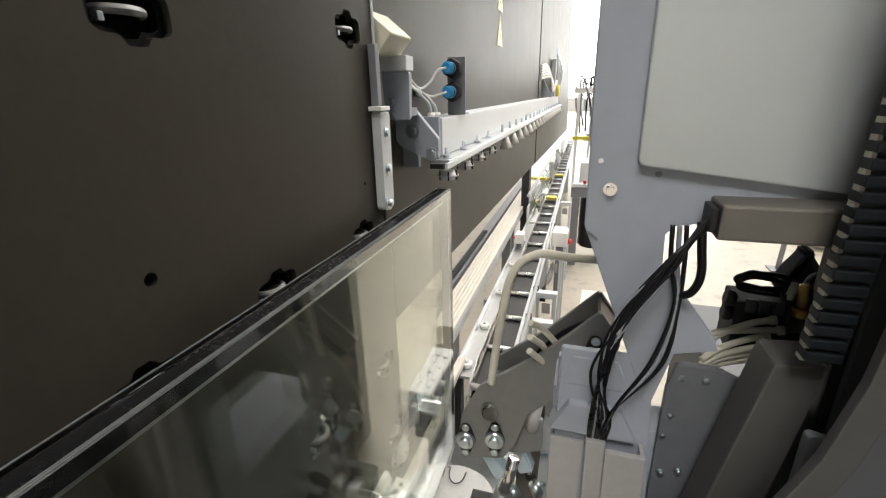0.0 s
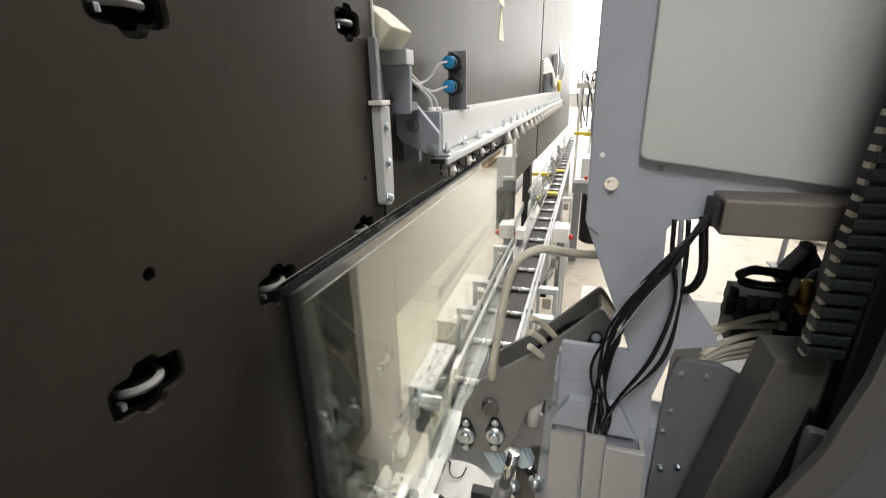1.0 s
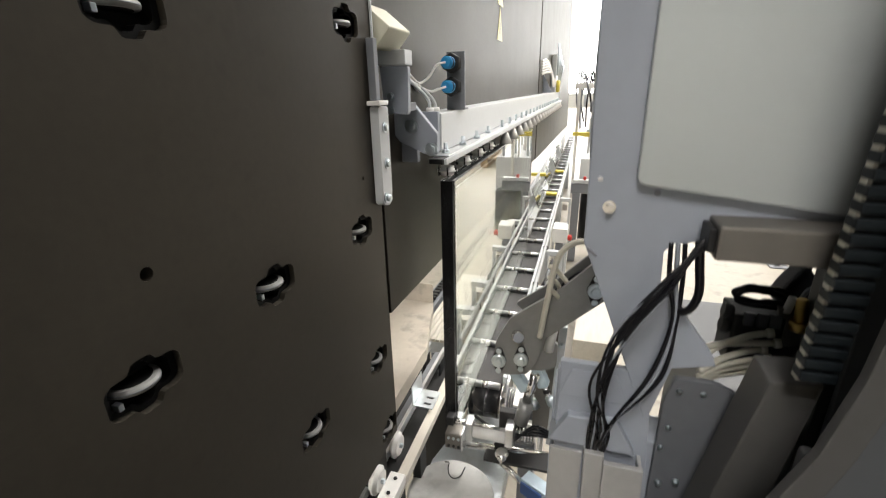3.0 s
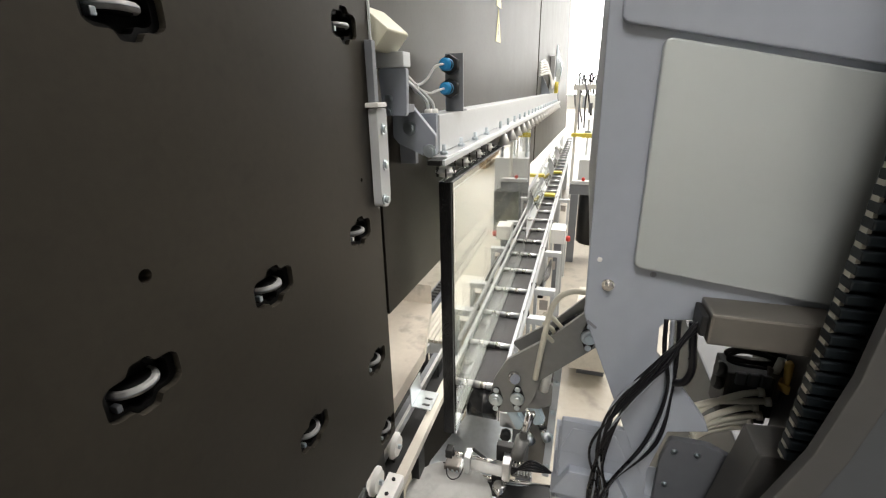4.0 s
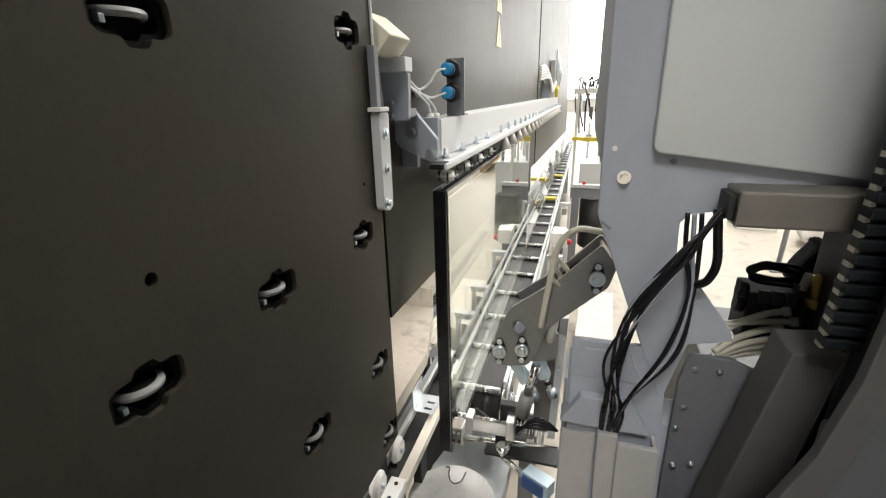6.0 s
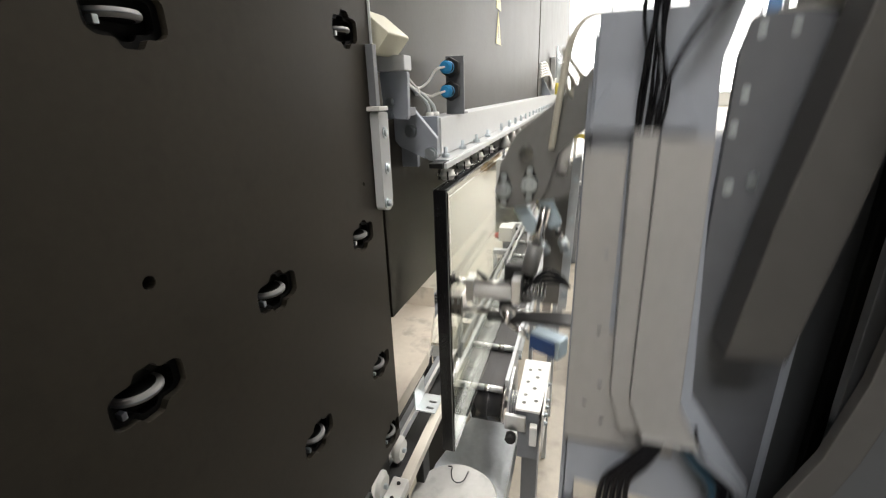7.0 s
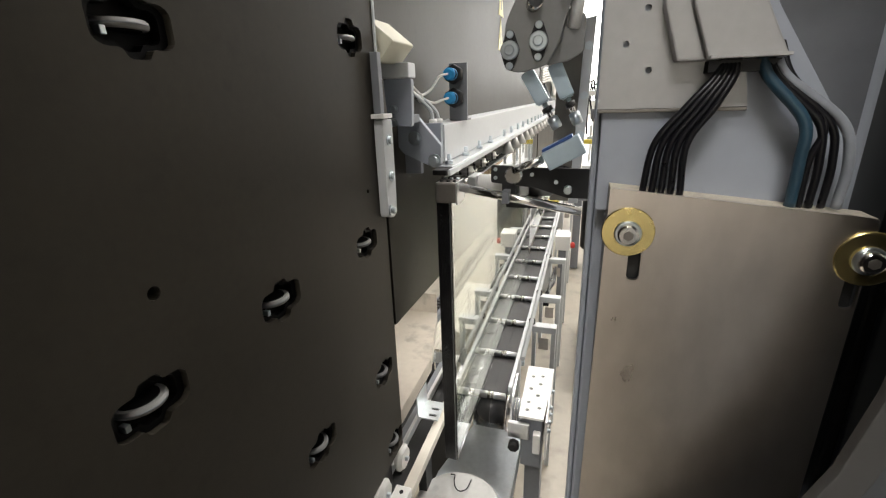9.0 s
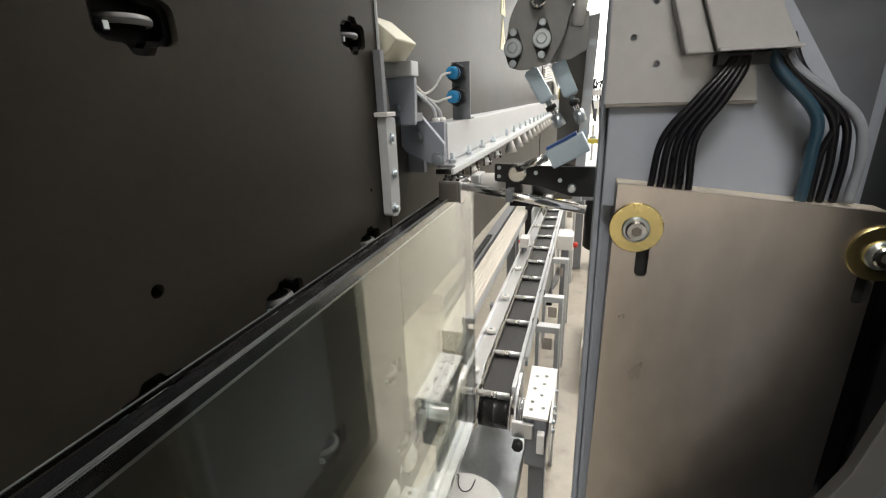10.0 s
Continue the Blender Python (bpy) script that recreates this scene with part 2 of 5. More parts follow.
# hall: floor, walls, roof
structure("floor", box(-8, 26, -14, 6, -0.1, 0.0), M_FLOOR, "pale worn concrete hall floor with stains", "floor")
structure("wall_east", box(26, 26.2, -14, 6, -0.1, 7.5), M_HALL, "bright white end wall of the factory hall", "wall")
structure("wall_west", box(-8.2, -8, -14, 6, -0.1, 7.5), M_HALL, "white wall of the factory hall", "wall")
structure("wall_south", box(-8, 26, -14.2, -14, -0.1, 7.5), M_HALL, "white side wall of the factory hall", "wall")
structure("wall_north", box(-8, 26, 6, 6.2, -0.1, 7.5), M_HALL, "white side wall of the factory hall", "wall")
structure("ceiling", box(-8, 26, -14, 6, 7.5, 7.7), M_HALL, "white roof of the factory hall", "ceiling")
win = structure("window_1", box(25.93, 25.99, -9.5, 3.5, 0.6, 6.8), M_PAINT_L, "tall bright window band in the hall's end wall", "window")
for i in range(6):
    y0 = -9.4 + i * 2.15
    part("pane", box(25.88, 25.925, y0, y0 + 2.05, 0.7, 6.7), M_DAY, win)
# Unseen strip lamps, added and placed to light wall, conveyor and carriage front.
LAMPS = [(x, y, 6.4) for x in (8.0, 14.0) for y in (-9.5, -5.0)] + [(x, -0.15, 6.4) for x in (5.2, 9.6, 14.0)] + [(3.2, y, 6.4) for y in (-2.05, -2.6)] + [(6.8, -2.3, 6.4)] + [(-4.2, y, 6.4) for y in (0.45, 0.8)] + [(-3.0, 0.42, 6.4)]
for x, y, z in LAMPS:
    lamp = thing("added_strip_light", (x, y, z), "unseen white strip lamp added to light the machine", "lamp", "strip lamps under the roof")
    part("housing", box(x - 1.6, x + 1.6, y - 0.15, y + 0.15, z + 0.02, z + 0.12, 0.01), M_PAINT_L, lamp)
    part("diffuser", box(x - 1.55, x + 1.55, y - 0.11, y + 0.11, z - 0.03, z + 0.018, 0.005), M_TUBE, lamp)
    for s in (-1.2, 1.2):
        part("hanger", rod((x + s, y, z + 0.12), (x + s, y, 7.5), 0.008), M_ZINC, lamp)
    area_lamp("lamp_light", look((x, y, z - 0.06), (x, y + 0.001, 0)), 0.2, 3.0, LAMP_W)

# ---- glass support wall ----
WY = 0.2145
POCKET = rounded([(-0.0205, -0.006), (-0.016, -0.0085), (-0.0075, -0.0085), (-0.0055, -0.0125), (0.0055, -0.0125), (0.0075, -0.0085), (0.016, -0.0085), (0.0205, -0.006),
                  (0.0205, 0.006), (0.016, 0.0085), (0.0075, 0.0085), (0.0055, 0.0125), (-0.0055, 0.0125), (-0.0075, 0.0085), (-0.016, 0.0085), (-0.0205, 0.006)], 0.003, 2)
POCKET = [(u * 1.1, v * 1.28) for u, v in POCKET]
ROLLERS = [(0.185, 1.091), (0.403, 1.107), (0.1450, 0.9015), (0.258, 0.911), (0.401, 0.911), (0.281, 0.753), (0.415, 0.743), (0.430, 0.628),
           (0.1455, 0.753), (0.0, 0.9065), (0.28, 1.25), (0.05, 1.25), (-0.03, 1.094), (0.05, 0.7485)]
HOLE = [(0.1607 + 0.004 * math.cos(k * math.pi / 8), 0.9598 + 0.004 * math.sin(k * math.pi / 8)) for k in range(16)]
SMALL = [(0.412 + 0.0022 * math.cos(k * math.pi / 5), 0.9635 + 0.0022 * math.sin(k * math.pi / 5)) for k in range(10)]
near_outline = [(-1.4, 0.605), (0.4515, 0.605), (0.4515, 2.1), (-1.4, 2.1)]
structure("wall_near", holed_plate(near_outline, [[(x + u, z + v) for u, v in POCKET] for x, z in ROLLERS] + [HOLE, SMALL], "y", WY, WY + 0.012), M_WALL,
          "dark brown laminate panel of the glass support wall, pierced for rollers", "wall")
structure("wall_backing", box(-1.4, 0.445, WY + 0.04, WY + 0.055, 0.625, 2.05), M_BLACK, "black backing behind the support wall panel", "wall")
structure("wall_middle", plate([(0.512, 0.752), (2.36, 0.695), (2.36, 2.9), (0.512, 2.9)], "y", 0.24, 0.256, 0.0008), M_WALL, "dark brown laminate panel of the glass support wall", "wall")
structure("wall_far", plate([(2.40, 0.69), (6.4, 0.55), (4.9, 2.9), (2.40, 2.9)], "y", 0.24, 0.256, 0.0008), M_WALL, "dark brown laminate panel further along the line", "wall")
structure("wall_gap_post", box(2.34, 2.43, 0.262, 0.30, 0.3, 2.9, 0.002), M_BLACK, "black steel post behind the joint of two panels", "post")
structure("wall_end_post", box(0.455, 0.505, 0.262, 0.30, 0.3, 2.1, 0.002), M_BLACK, "black steel post behind the panel's edge", "post")


def wall_roller(x, z):
    t = thing("wall_roller", (x, WY, z), "white roller in a black pocket of the dark wall", "roller", "rollers in the support wall")
    inner = [(x + u * 0.80, z + v * 0.76) for u, v in POCKET]
    part("bezel", holed_plate([(x + u * 0.985, z + v * 0.985) for u, v in POCKET], [inner], "y", WY + 0.0045, WY + 0.011), M_POCKET, t)
    part("cup", box(x - 0.024, x + 0.024, WY + 0.0125, WY + 0.039, z - 0.016, z + 0.016, 0.002), M_POCKET, t)
    bm = rod((x, WY + 0.0115, z - 0.0022), (x, WY + 0.0115, z + 0.0022), 0.0142, seg=32, bev=0.0009)
    w = part("wheel", bm, M_ROLLER, t)
    part("hub", rod((x, WY + 0.0115, z - 0.0026), (x, WY + 0.0115, z + 0.0026), 0.0108, seg=32), M_POCKET, w, "black hub of the wheel")
    part("tread", rod((x, WY + 0.0115, z - 0.0004), (x, WY + 0.0115, z + 0.0004), 0.0144, seg=32), M_PAINT_D, w, "grey groove round the wheel")
    part("clip", box(x - 0.0165, x - 0.0135, WY + 0.001, WY + 0.006, z - 0.006, z - 0.002, 0.0004), M_ZINC, t)
    return t


for x, z in ROLLERS:
    wall_roller(x, z)

# warning stickers on the wall
for z0, z1, w in ((1.168, 1.248, 0.036), (1.252, 1.33, 0.034)):
    st = thing("warning_sticker", (1.30, 0.24, z0), "yellow warning triangle stuck on the dark wall", "sticker", "warning stickers")
    part("face", plate([(1.30 - w, z0), (1.30 + w, z0 + 0.001), (1.295, z1)], "y", 0.2388, 0.2398), M_YELLOWL, st)
    part("mark", plate([(1.293, z0 + 0.016), (1.303, z0 + 0.016), (1.301, z0 + 0.045), (1.295, z0 + 0.045)], "y", 0.2383, 0.2387), M_PAINT_D, st, "dark sign on the sticker")

# ---- bracket at the panel's edge ----
br = thing("edge_bracket", (0.43, 0.205, 0.925), "grey steel hinge plate bolted to the panel's edge", "bracket")
part("plate", plate(rounded([(0.435, 0.930), (0.452, 0.926), (0.4595, 0.938), (0.4605, 1.033), (0.436, 1.034)], 0.005), "y", 0.2035, 0.2137, 0.001), M_PAINT_L, br)
part("clamp", box(0.430, 0.452, 0.199, 0.2137, 1.0345, 1.0390, 0.0008), M_WHITE, br)
part("bar", box(0.438, 0.447, 0.2055, 0.2137, 1.0392, 1.098, 0.001), M_PAINT_D, br)
part("edge_strip", box(0.4520, 0.4550, 0.2125, 0.228, 1.04, 2.1, 0.0008), M_PAINT_L, br)
for z in (1.012, 0.974):
    screw((0.4485, 0.2035, z), (0, -1, 0), 0.0042, 0.003, "bolt", br)
screw((0.441, 0.2035, 0.937), (0, -1, 0), 0.004, 0.006, "bolt", br)

cb = thing("cream_cover", (0.5, 0.215, 1.092), "tilted cream plastic cover block beside the bracket", "cover")
part("shell", plate(rounded([(0.232, 1.137), (0.2003, 1.1108), (0.2185, 1.0905), (0.24, 1.093), (0.245, 1.12)], 0.003), "x", 0.47, 0.53, 0.001), M_BEIGE, cb)

hb = thing("beam_hanger", (0.55, 0.22, 0.967), "blue-grey painted hanger plates carrying the roller beam", "hanger")
part("arm", box(0.512, 0.535, 0.2019, 0.262, 1.076, 1.0925, 0.0015), M_PAINT_L, hb)
part("upright", plate(rounded([(0.2015, 1.0755), (0.2375, 1.0755), (0.2345, 1.0225), (0.2035, 1.0205)], 0.004), "x", 0.519, 0.527, 0.001), M_PAINT, hb)
part("link", plate(rounded([(0.2560, 1.0120), (0.2149, 1.0345), (0.181, 0.9946), (0.1816, 0.9682), (0.1976, 0.9680), (0.2338, 0.984)], 0.003), "x", 0.560, 0.569, 0.001), M_PAINT, hb)
part("spacer", box(0.528, 0.559, 0.208, 0.232, 1.024, 1.034, 0.001), M_PAINT_D, hb)
for y, z in ((0.2255, 1.0415), (0.2265, 1.0262)):
    screw((0.519, y, z), (-1, 0, 0), 0.0035, 0.003, "bolt", hb)
for y, z in ((0.2165, 1.004), (0.190, 0.975)):
    screw((0.560, y, z), (-1, 0, 0), 0.006, 0.004, "bolt", hb)
part("shadow_plate", box(0.575, 0.585, 0.215, 0.238, 0.955, 0.99, 0.001), M_PAINT_D, hb)

# ---- roller beam ----
rb = thing("roller_beam", (0.65, 0.21, 0.94), "light grey steel beam with a row of white guide cones", "beam")
part("profile", box(0.632, 3.35, 0.198, 0.238, 0.9625, 1.0165, 0.0015), M_PAINT_L, rb)
part("end_plate", box(0.622, 0.6315, 0.200, 0.2395, 0.965, 1.019, 0.001), M_PAINT, rb)
part("flange", box(0.60, 3.35, 0.178, 0.201, 0.9545, 0.9618, 0.0008), M_ALU, rb)
part("front_rail", box(0.575, 3.35, 0.1735, 0.1775, 0.9525, 0.9605, 0.0008), M_PAINT_L, rb)
part("tip_block", box(0.575, 0.598, 0.180, 0.199, 0.953, 0.960, 0.001), M_BLACK, rb)
for i in range(20):
    x = 1.075 + i * 0.112
    if x < 3.3:
        c = part("guide_cone", rod((x, 0.180, 0.9515), (x, 0.178, 0.9235), 0.0055, seg=20, r2=0.0155, bev=0.001), M_WHITE, rb, "white plastic guide cone")
        part("stud", rod((x, 0.188, 0.962), (x, 0.188, 0.978), 0.0035, seg=8), M_ZINC, c)
for x in (0.625, 0.722, 0.822, 0.924):
    w = part("guide_wheel", rod((x, 0.188, 0.930), (x, 0.188, 0.9435), 0.0150, seg=28, bev=0.0055), M_WHITE, rb, "white guide wheel with black ribs")
    for k in range(6):
        u, v = math.cos(k * math.pi / 3 + 0.3), math.sin(k * math.pi / 3 + 0.3)
        part("rib", rod((x + 0.0142 * u, 0.188 + 0.0142 * v, 0.9305), (x + 0.0142 * u, 0.188 + 0.0142 * v, 0.943), 0.0014, seg=8), M_BLACK, w)
    part("stud", rod((x, 0.19, 0.951), (x, 0.19, 0.976), 0.003, seg=8), M_ZINC, w)
    part("nut", rod((x, 0.19, 0.962), (x, 0.19, 0.967), 0.006, seg=6), M_ZINC, w)

# ---- sensors on the beam ----
sb = thing("sensor_bracket", (0.735, 0.205, 1.0165), "grey bracket with two blue-capped round sensors", "sensor")
part("plate", plate([(0.1888, 1.0168), (0.2186, 1.0168), (0.2186, 1.104), (0.1888, 1.104)], "x", 0.7305, 0.734, 0.0006), M_PAINT_D, sb)
part("foot", box(0.734, 0.76, 0.19, 0.217, 1.0166, 1.0196, 0.0006), M_PAINT_D, sb)
for z in (1.0868, 1.0521):
    s = part("sensor", rod((0.700, 0.2075, z), (0.76, 0.2075, z), 0.0088, seg=24, bev=0.001), M_BLACK, sb)
    part("nut", rod((0.7135, 0.2075, z), (0.7285, 0.2075, z), 0.0150, seg=6, bev=0.0008), M_BLACK, s)
    part("nut", rod((0.7342, 0.2075, z), (0.741, 0.2075, z), 0.0145, seg=6, bev=0.0008), M_BLACK, s)
    part("cap", rod((0.694, 0.2090, z), (0.7130, 0.2075, z), 0.0092, seg=24, bev=0.0025), M_BLUE, s, "bright blue sensor cap")
cab = thing("sensor_cables", (0.64, 0.22, 1.0165), "thin white sensor cables tied in a bundle", "cable")
part("cable", tube([(0.694, 0.2095, 1.0868), (0.682, 0.219, 1.083), (0.672, 0.229, 1.066), (0.655, 0.238, 1.058), (0.62, 0.238, 1.068), (0.58, 0.239, 1.085), (0.545, 0.245, 1.10)], 0.0017), M_WHITE, cab)
part("cable", tube([(0.694, 0.2095, 1.0521), (0.683, 0.218, 1.049), (0.672, 0.226, 1.046), (0.655, 0.236, 1.052), (0.62, 0.2385, 1.062), (0.58, 0.2395, 1.078), (0.545, 0.245, 1.094)], 0.0017), M_WHITE, cab)
part("cable", tube([(0.655, 0.2225, 1.0195), (0.652, 0.224, 1.035), (0.64, 0.234, 1.05), (0.61, 0.239, 1.064), (0.57, 0.24, 1.082), (0.54, 0.25, 1.095)], 0.0022), M_PAINT_L, cab)
part("cable", tube([(0.668, 0.2175, 1.0195), (0.664, 0.220, 1.034), (0.65, 0.233, 1.051), (0.62, 0.2385, 1.060), (0.57, 0.242, 1.078), (0.54, 0.25, 1.09)], 0.0022), M_PAINT_L, cab)
part("tie", rod((0.648, 0.2375, 1.051), (0.640, 0.2375, 1.0555), 0.005), M_WHITE, cab)
for x, y in ((0.655, 0.2225), (0.668, 0.2175)):
    part("gland", rod((x, y, 1.0166), (x, y, 1.0235), 0.0062, seg=8, bev=0.001), M_WHITE, cab)

# ---- tray and rails under the wall ----
tr = thing("catch_tray", (0.65, 0.3, 0.58), "cream painted steel tray with dirt marks", "tray")
part("bottom", plate([(0.40, 0.245), (0.665, 0.247), (0.842, 0.293), (0.842, 0.40), (0.40, 0.40)], "z", 0.594, 0.600, 0.0005), M_TRAY, tr)
part("end_flange", box(0.842, 0.845, 0.293, 0.40, 0.594, 0.645, 0.0005), M_TRAY, tr)
part("back_flange", box(0.40, 0.842, 0.397, 0.40, 0.6, 0.66, 0.0005), M_TRAY, tr)
part("front_lip", plate([(0.40, 0.2445), (0.665, 0.2465), (0.842, 0.2925), (0.842, 0.2945), (0.665, 0.2485), (0.40, 0.2465)], "z", 0.575, 0.596), M_TRAY, tr)
for y0, y1, z1, m in ((0.306, 0.316, 0.486, M_ALU), (0.285, 0.297, 0.462, M_PAINT_D), (0.2715, 0.278, 0.478, M_ALU), (0.2255, 0.2425, 0.470, M_CREAM)):
    rl = thing("guide_rail", (0.7, (y0 + y1) / 2, 0.0), "long machine rail beside the dark support wall", "rail", "rails beside the wall")
    part("bar", box(0.20, 0.86, y0, y1, z1 - 0.016, z1, 0.001), m, rl)
    for x in (0.24, 0.56, 0.82):
        part("support", box(x, x + 0.03, y0 + 0.001, y1 - 0.001, 0.0, z1 - 0.0165, 0.001), M_BLACK, rl)
bd = thing("rail_bed", (0.6, 0.28, 0.0), "black steel bed under the rails", "machine bed")
part("top", box(0.18, 0.88, 0.246, 0.34, 0.40, 0.425, 0.002), M_BLACK, bd)
for x in (0.25, 0.80):
    part("leg", box(x, x + 0.05, 0.25, 0.33, 0.0, 0.3995, 0.002), M_BLACK, bd)
for x, y in ((0.532, 0.2565), (0.458, 0.2565), (0.384, 0.2565)):
    rw = thing("support_wheel", (x, y, 0.47), "round white support wheel between the rails", "wheel", "wheels between the rails")
    part("tyre", rod((x, y - 0.007, 0.494), (x, y + 0.007, 0.494), 0.0215, seg=32, bev=0.005), M_WHITE, rw)
    part("axle", rod((x, y - 0.012, 0.494), (x, y + 0.012, 0.494), 0.004, seg=12), M_ZINC, rw)
eb = thing("end_block", (0.46, 0.235, 0.4705), "white machined end block on the front rail", "block")
part("body", box(0.435, 0.486, 0.222, 0.247, 0.4705, 0.487, 0.0015), M_WHITE, eb)
for x in (0.447, 0.474):
    part("screw", rod((x, 0.234, 0.487), (x, 0.234, 0.4885), 0.003, seg=12), M_BLACK, eb)
ag = thing("angle_bracket", (0.67, 0.255, 0.478), "galvanised slotted angle bracket on the rails", "bracket")
part("foot", holed_plate([(0.646, 0.232), (0.698, 0.232), (0.698, 0.270), (0.646, 0.270)], [rounded([(0.655 + k, 0.238), (0.661 + k, 0.238), (0.661 + k, 0.254), (0.655 + k, 0.254)], 0.003, 2) for k in (0.0, 0.018)], "z", 0.4785, 0.4805), M_GALV, ag)
part("upright", box(0.646, 0.698, 0.2705, 0.2725, 0.4785, 0.522, 0.0004), M_GALV, ag)

# ---- belt conveyor ----
cv = thing("belt_conveyor", (1.5, 0.15, 0.0), "dark belt conveyor with white cross bars on metal rails", "conveyor")
part("belt", box(0.79, 6.0, 0.127, 0.187, 0.444, 0.451, 0.001), M_BELT, cv)
part("belt_groove", box(0.79, 3.0, 0.1545, 0.1562, 0.4512, 0.4518), M_BLACK, cv)
part("side_rail", box(0.80, 6.0, 0.1885, 0.1925, 0.425, 0.462, 0.0006), M_STEELD, cv)
part("side_rail", box(0.80, 6.0, 0.1165, 0.125, 0.425, 0.466, 0.001), M_PAINT_L, cv)
part("underframe", box(0.85, 6.0, 0.13, 0.185, 0.36, 0.44, 0.002), M_PAINT_D, cv)
for i in range(30):
    x = 0.776 + i * 0.1625
    b = part("cross_bar", rod((x, 0.126, 0.4575), (x, 0.192, 0.4575), 0.0075, seg=16, bev=0.0008), M_ALU, cv)
    if i < 8:
        part("collar", rod((x, 0.15, 0.4575), (x, 0.164, 0.4575), 0.0080, seg=16, bev=0.0006), M_CHROME, b)
d = part("drum", rod((0.79, 0.1265, 0.412), (0.79, 0.1885, 0.412), 0.0385, seg=40, bev=0.001), M_DRUM, cv)
for y in (0.1215, 0.1895):
    part("flange", rod((0.79, y - 0.0022, 0.412), (0.79, y + 0.0022, 0.412), 0.0415, seg=40, bev=0.001), M_CHROME, d)
part("belt_groove", rod((0.79, 0.1545, 0.412), (0.79, 0.1562, 0.412), 0.0390, seg=40), M_BLACK, d)
part("axle", rod((0.79, 0.09, 0.412), (0.79, 0.205, 0.412), 0.007, seg=16), M_CHROME, d)
part("bearing_arm", plate(rounded([(0.765, 0.405), (0.80, 0.40), (0.86, 0.44), (0.86, 0.466), (0.80, 0.455)], 0.006), "y", 0.110, 0.1155, 0.0006), M_ALU, cv)
part("bearing_arm", plate(rounded([(0.765, 0.405), (0.80, 0.40), (0.86, 0.44), (0.86, 0.466), (0.80, 0.455)], 0.006), "y", 0.1955, 0.201, 0.0006), M_ALU, cv)
for x in range(4):
    xx = 1.05 + x * 1.3
    part("leg", box(xx, xx + 0.05, 0.135, 0.18, 0.0, 0.36, 0.002), M_PAINT_L, cv)

mb = thing("drive_unit", (0.81, 0.075, 0.0), "white perforated drive housing with pulley beside the belt", "drive unit")
part("cover", holed_plate([(0.728, 0.044), (0.905, 0.036), (0.905, 0.094), (0.728, 0.092)],
                          [[(x + 0.0045 * math.cos(k * math.pi / 4), y + 0.0045 * math.sin(k * math.pi / 4)) for k in range(8)] for x, y in ((0.75, 0.078), (0.775, 0.078), (0.80, 0.062), (0.82, 0.078), (0.84, 0.06), (0.865, 0.078), (0.87, 0.058), (0.76, 0.055))],
                          "z", 0.452, 0.457), M_WHITE, mb)
part("side", box(0.728, 0.905, 0.0365, 0.0405, 0.36, 0.4515, 0.0006), M_WHITE, mb)
part("body", box(0.735, 0.90, 0.046, 0.088, 0.33, 0.4495, 0.003), M_PAINT_D, mb)
part("stand", box(0.80, 0.86, 0.05, 0.085, 0.0, 0.3295, 0.002), M_PAINT_D, mb)
pl = part("pulley", rod((0.775, 0.0895, 0.432), (0.775, 0.1085, 0.432), 0.0245, seg=36, bev=0.001), M_PAINT_D, mb)
for y in (0.0935, 0.0985, 0.1035):
    part("groove", rod((0.775, y - 0.001, 0.432), (0.775, y + 0.001, 0.432), 0.0252, seg=36), M_CHROME, pl)
for x in (0.745, 0.79, 0.845):
    screw((x, 0.0365, 0.44), (0, -1, 0), 0.004, 0.006, "bolt", mb)
for x in (0.75, 0.80):
    screw((x, 0.0365, 0.415), (0, -1, 0), 0.004, 0.006, "bolt", mb)
part("tensioner", box(0.718, 0.7275, 0.07, 0.112, 0.41, 0.445, 0.002), M_ALU, mb)
part("star_grip", rod((0.700, 0.098, 0.40), (0.7175, 0.098, 0.40), 0.011, seg=7, bev=0.002), M_BLACK, mb, "black star-shaped grip")
part("clip", box(0.712, 0.727, 0.048, 0.062, 0.385, 0.43, 0.002), M_WHITE, mb)

for x in (1.085, 1.275, 1.62, 2.0, 2.5):
    ps = thing("belt_trestle", (x, 0.075, 0.0), "light grey inverted U trestle beside the belt", "trestle", "trestles beside the belt")
    part("post", box(x, x + 0.022, 0.044, 0.056, 0.0, 0.445, 0.0015), M_PAINT_L, ps)
    part("post", box(x, x + 0.022, 0.096, 0.106, 0.30, 0.445, 0.0015), M_PAINT_L, ps)
    part("bridge", box(x - 0.002, x + 0.024, 0.043, 0.107, 0.4455, 0.464, 0.002), M_PAINT_L, ps)
    kn = part("knob", rod((x + 0.01, 0.108, 0.4645), (x + 0.01, 0.108, 0.480), 0.0085, seg=14, bev=0.002), M_BLACK, ps)
    part("insert", box(x - 0.0005, x + 0.0, 0.062, 0.088, 0.395, 0.43, 0.0002), M_STEEL, ps)
hr = thing("hand_rail", (1.6, 0.106, 0.464), "pale round guide rail running beside the belt", "rail")
part("tube", rod((0.90, 0.108, 0.476), (5.5, 0.108, 0.476), 0.0058, seg=14), M_PAINT_L, hr)
part("stay", rod((0.91, 0.108, 0.452), (0.91, 0.108, 0.4715), 0.004, seg=10), M_ZINC, hr)
lb = thing("cable_bundle", (1.5, 0.07, 0.42), "looped black cables beside the belt frames", "cable")
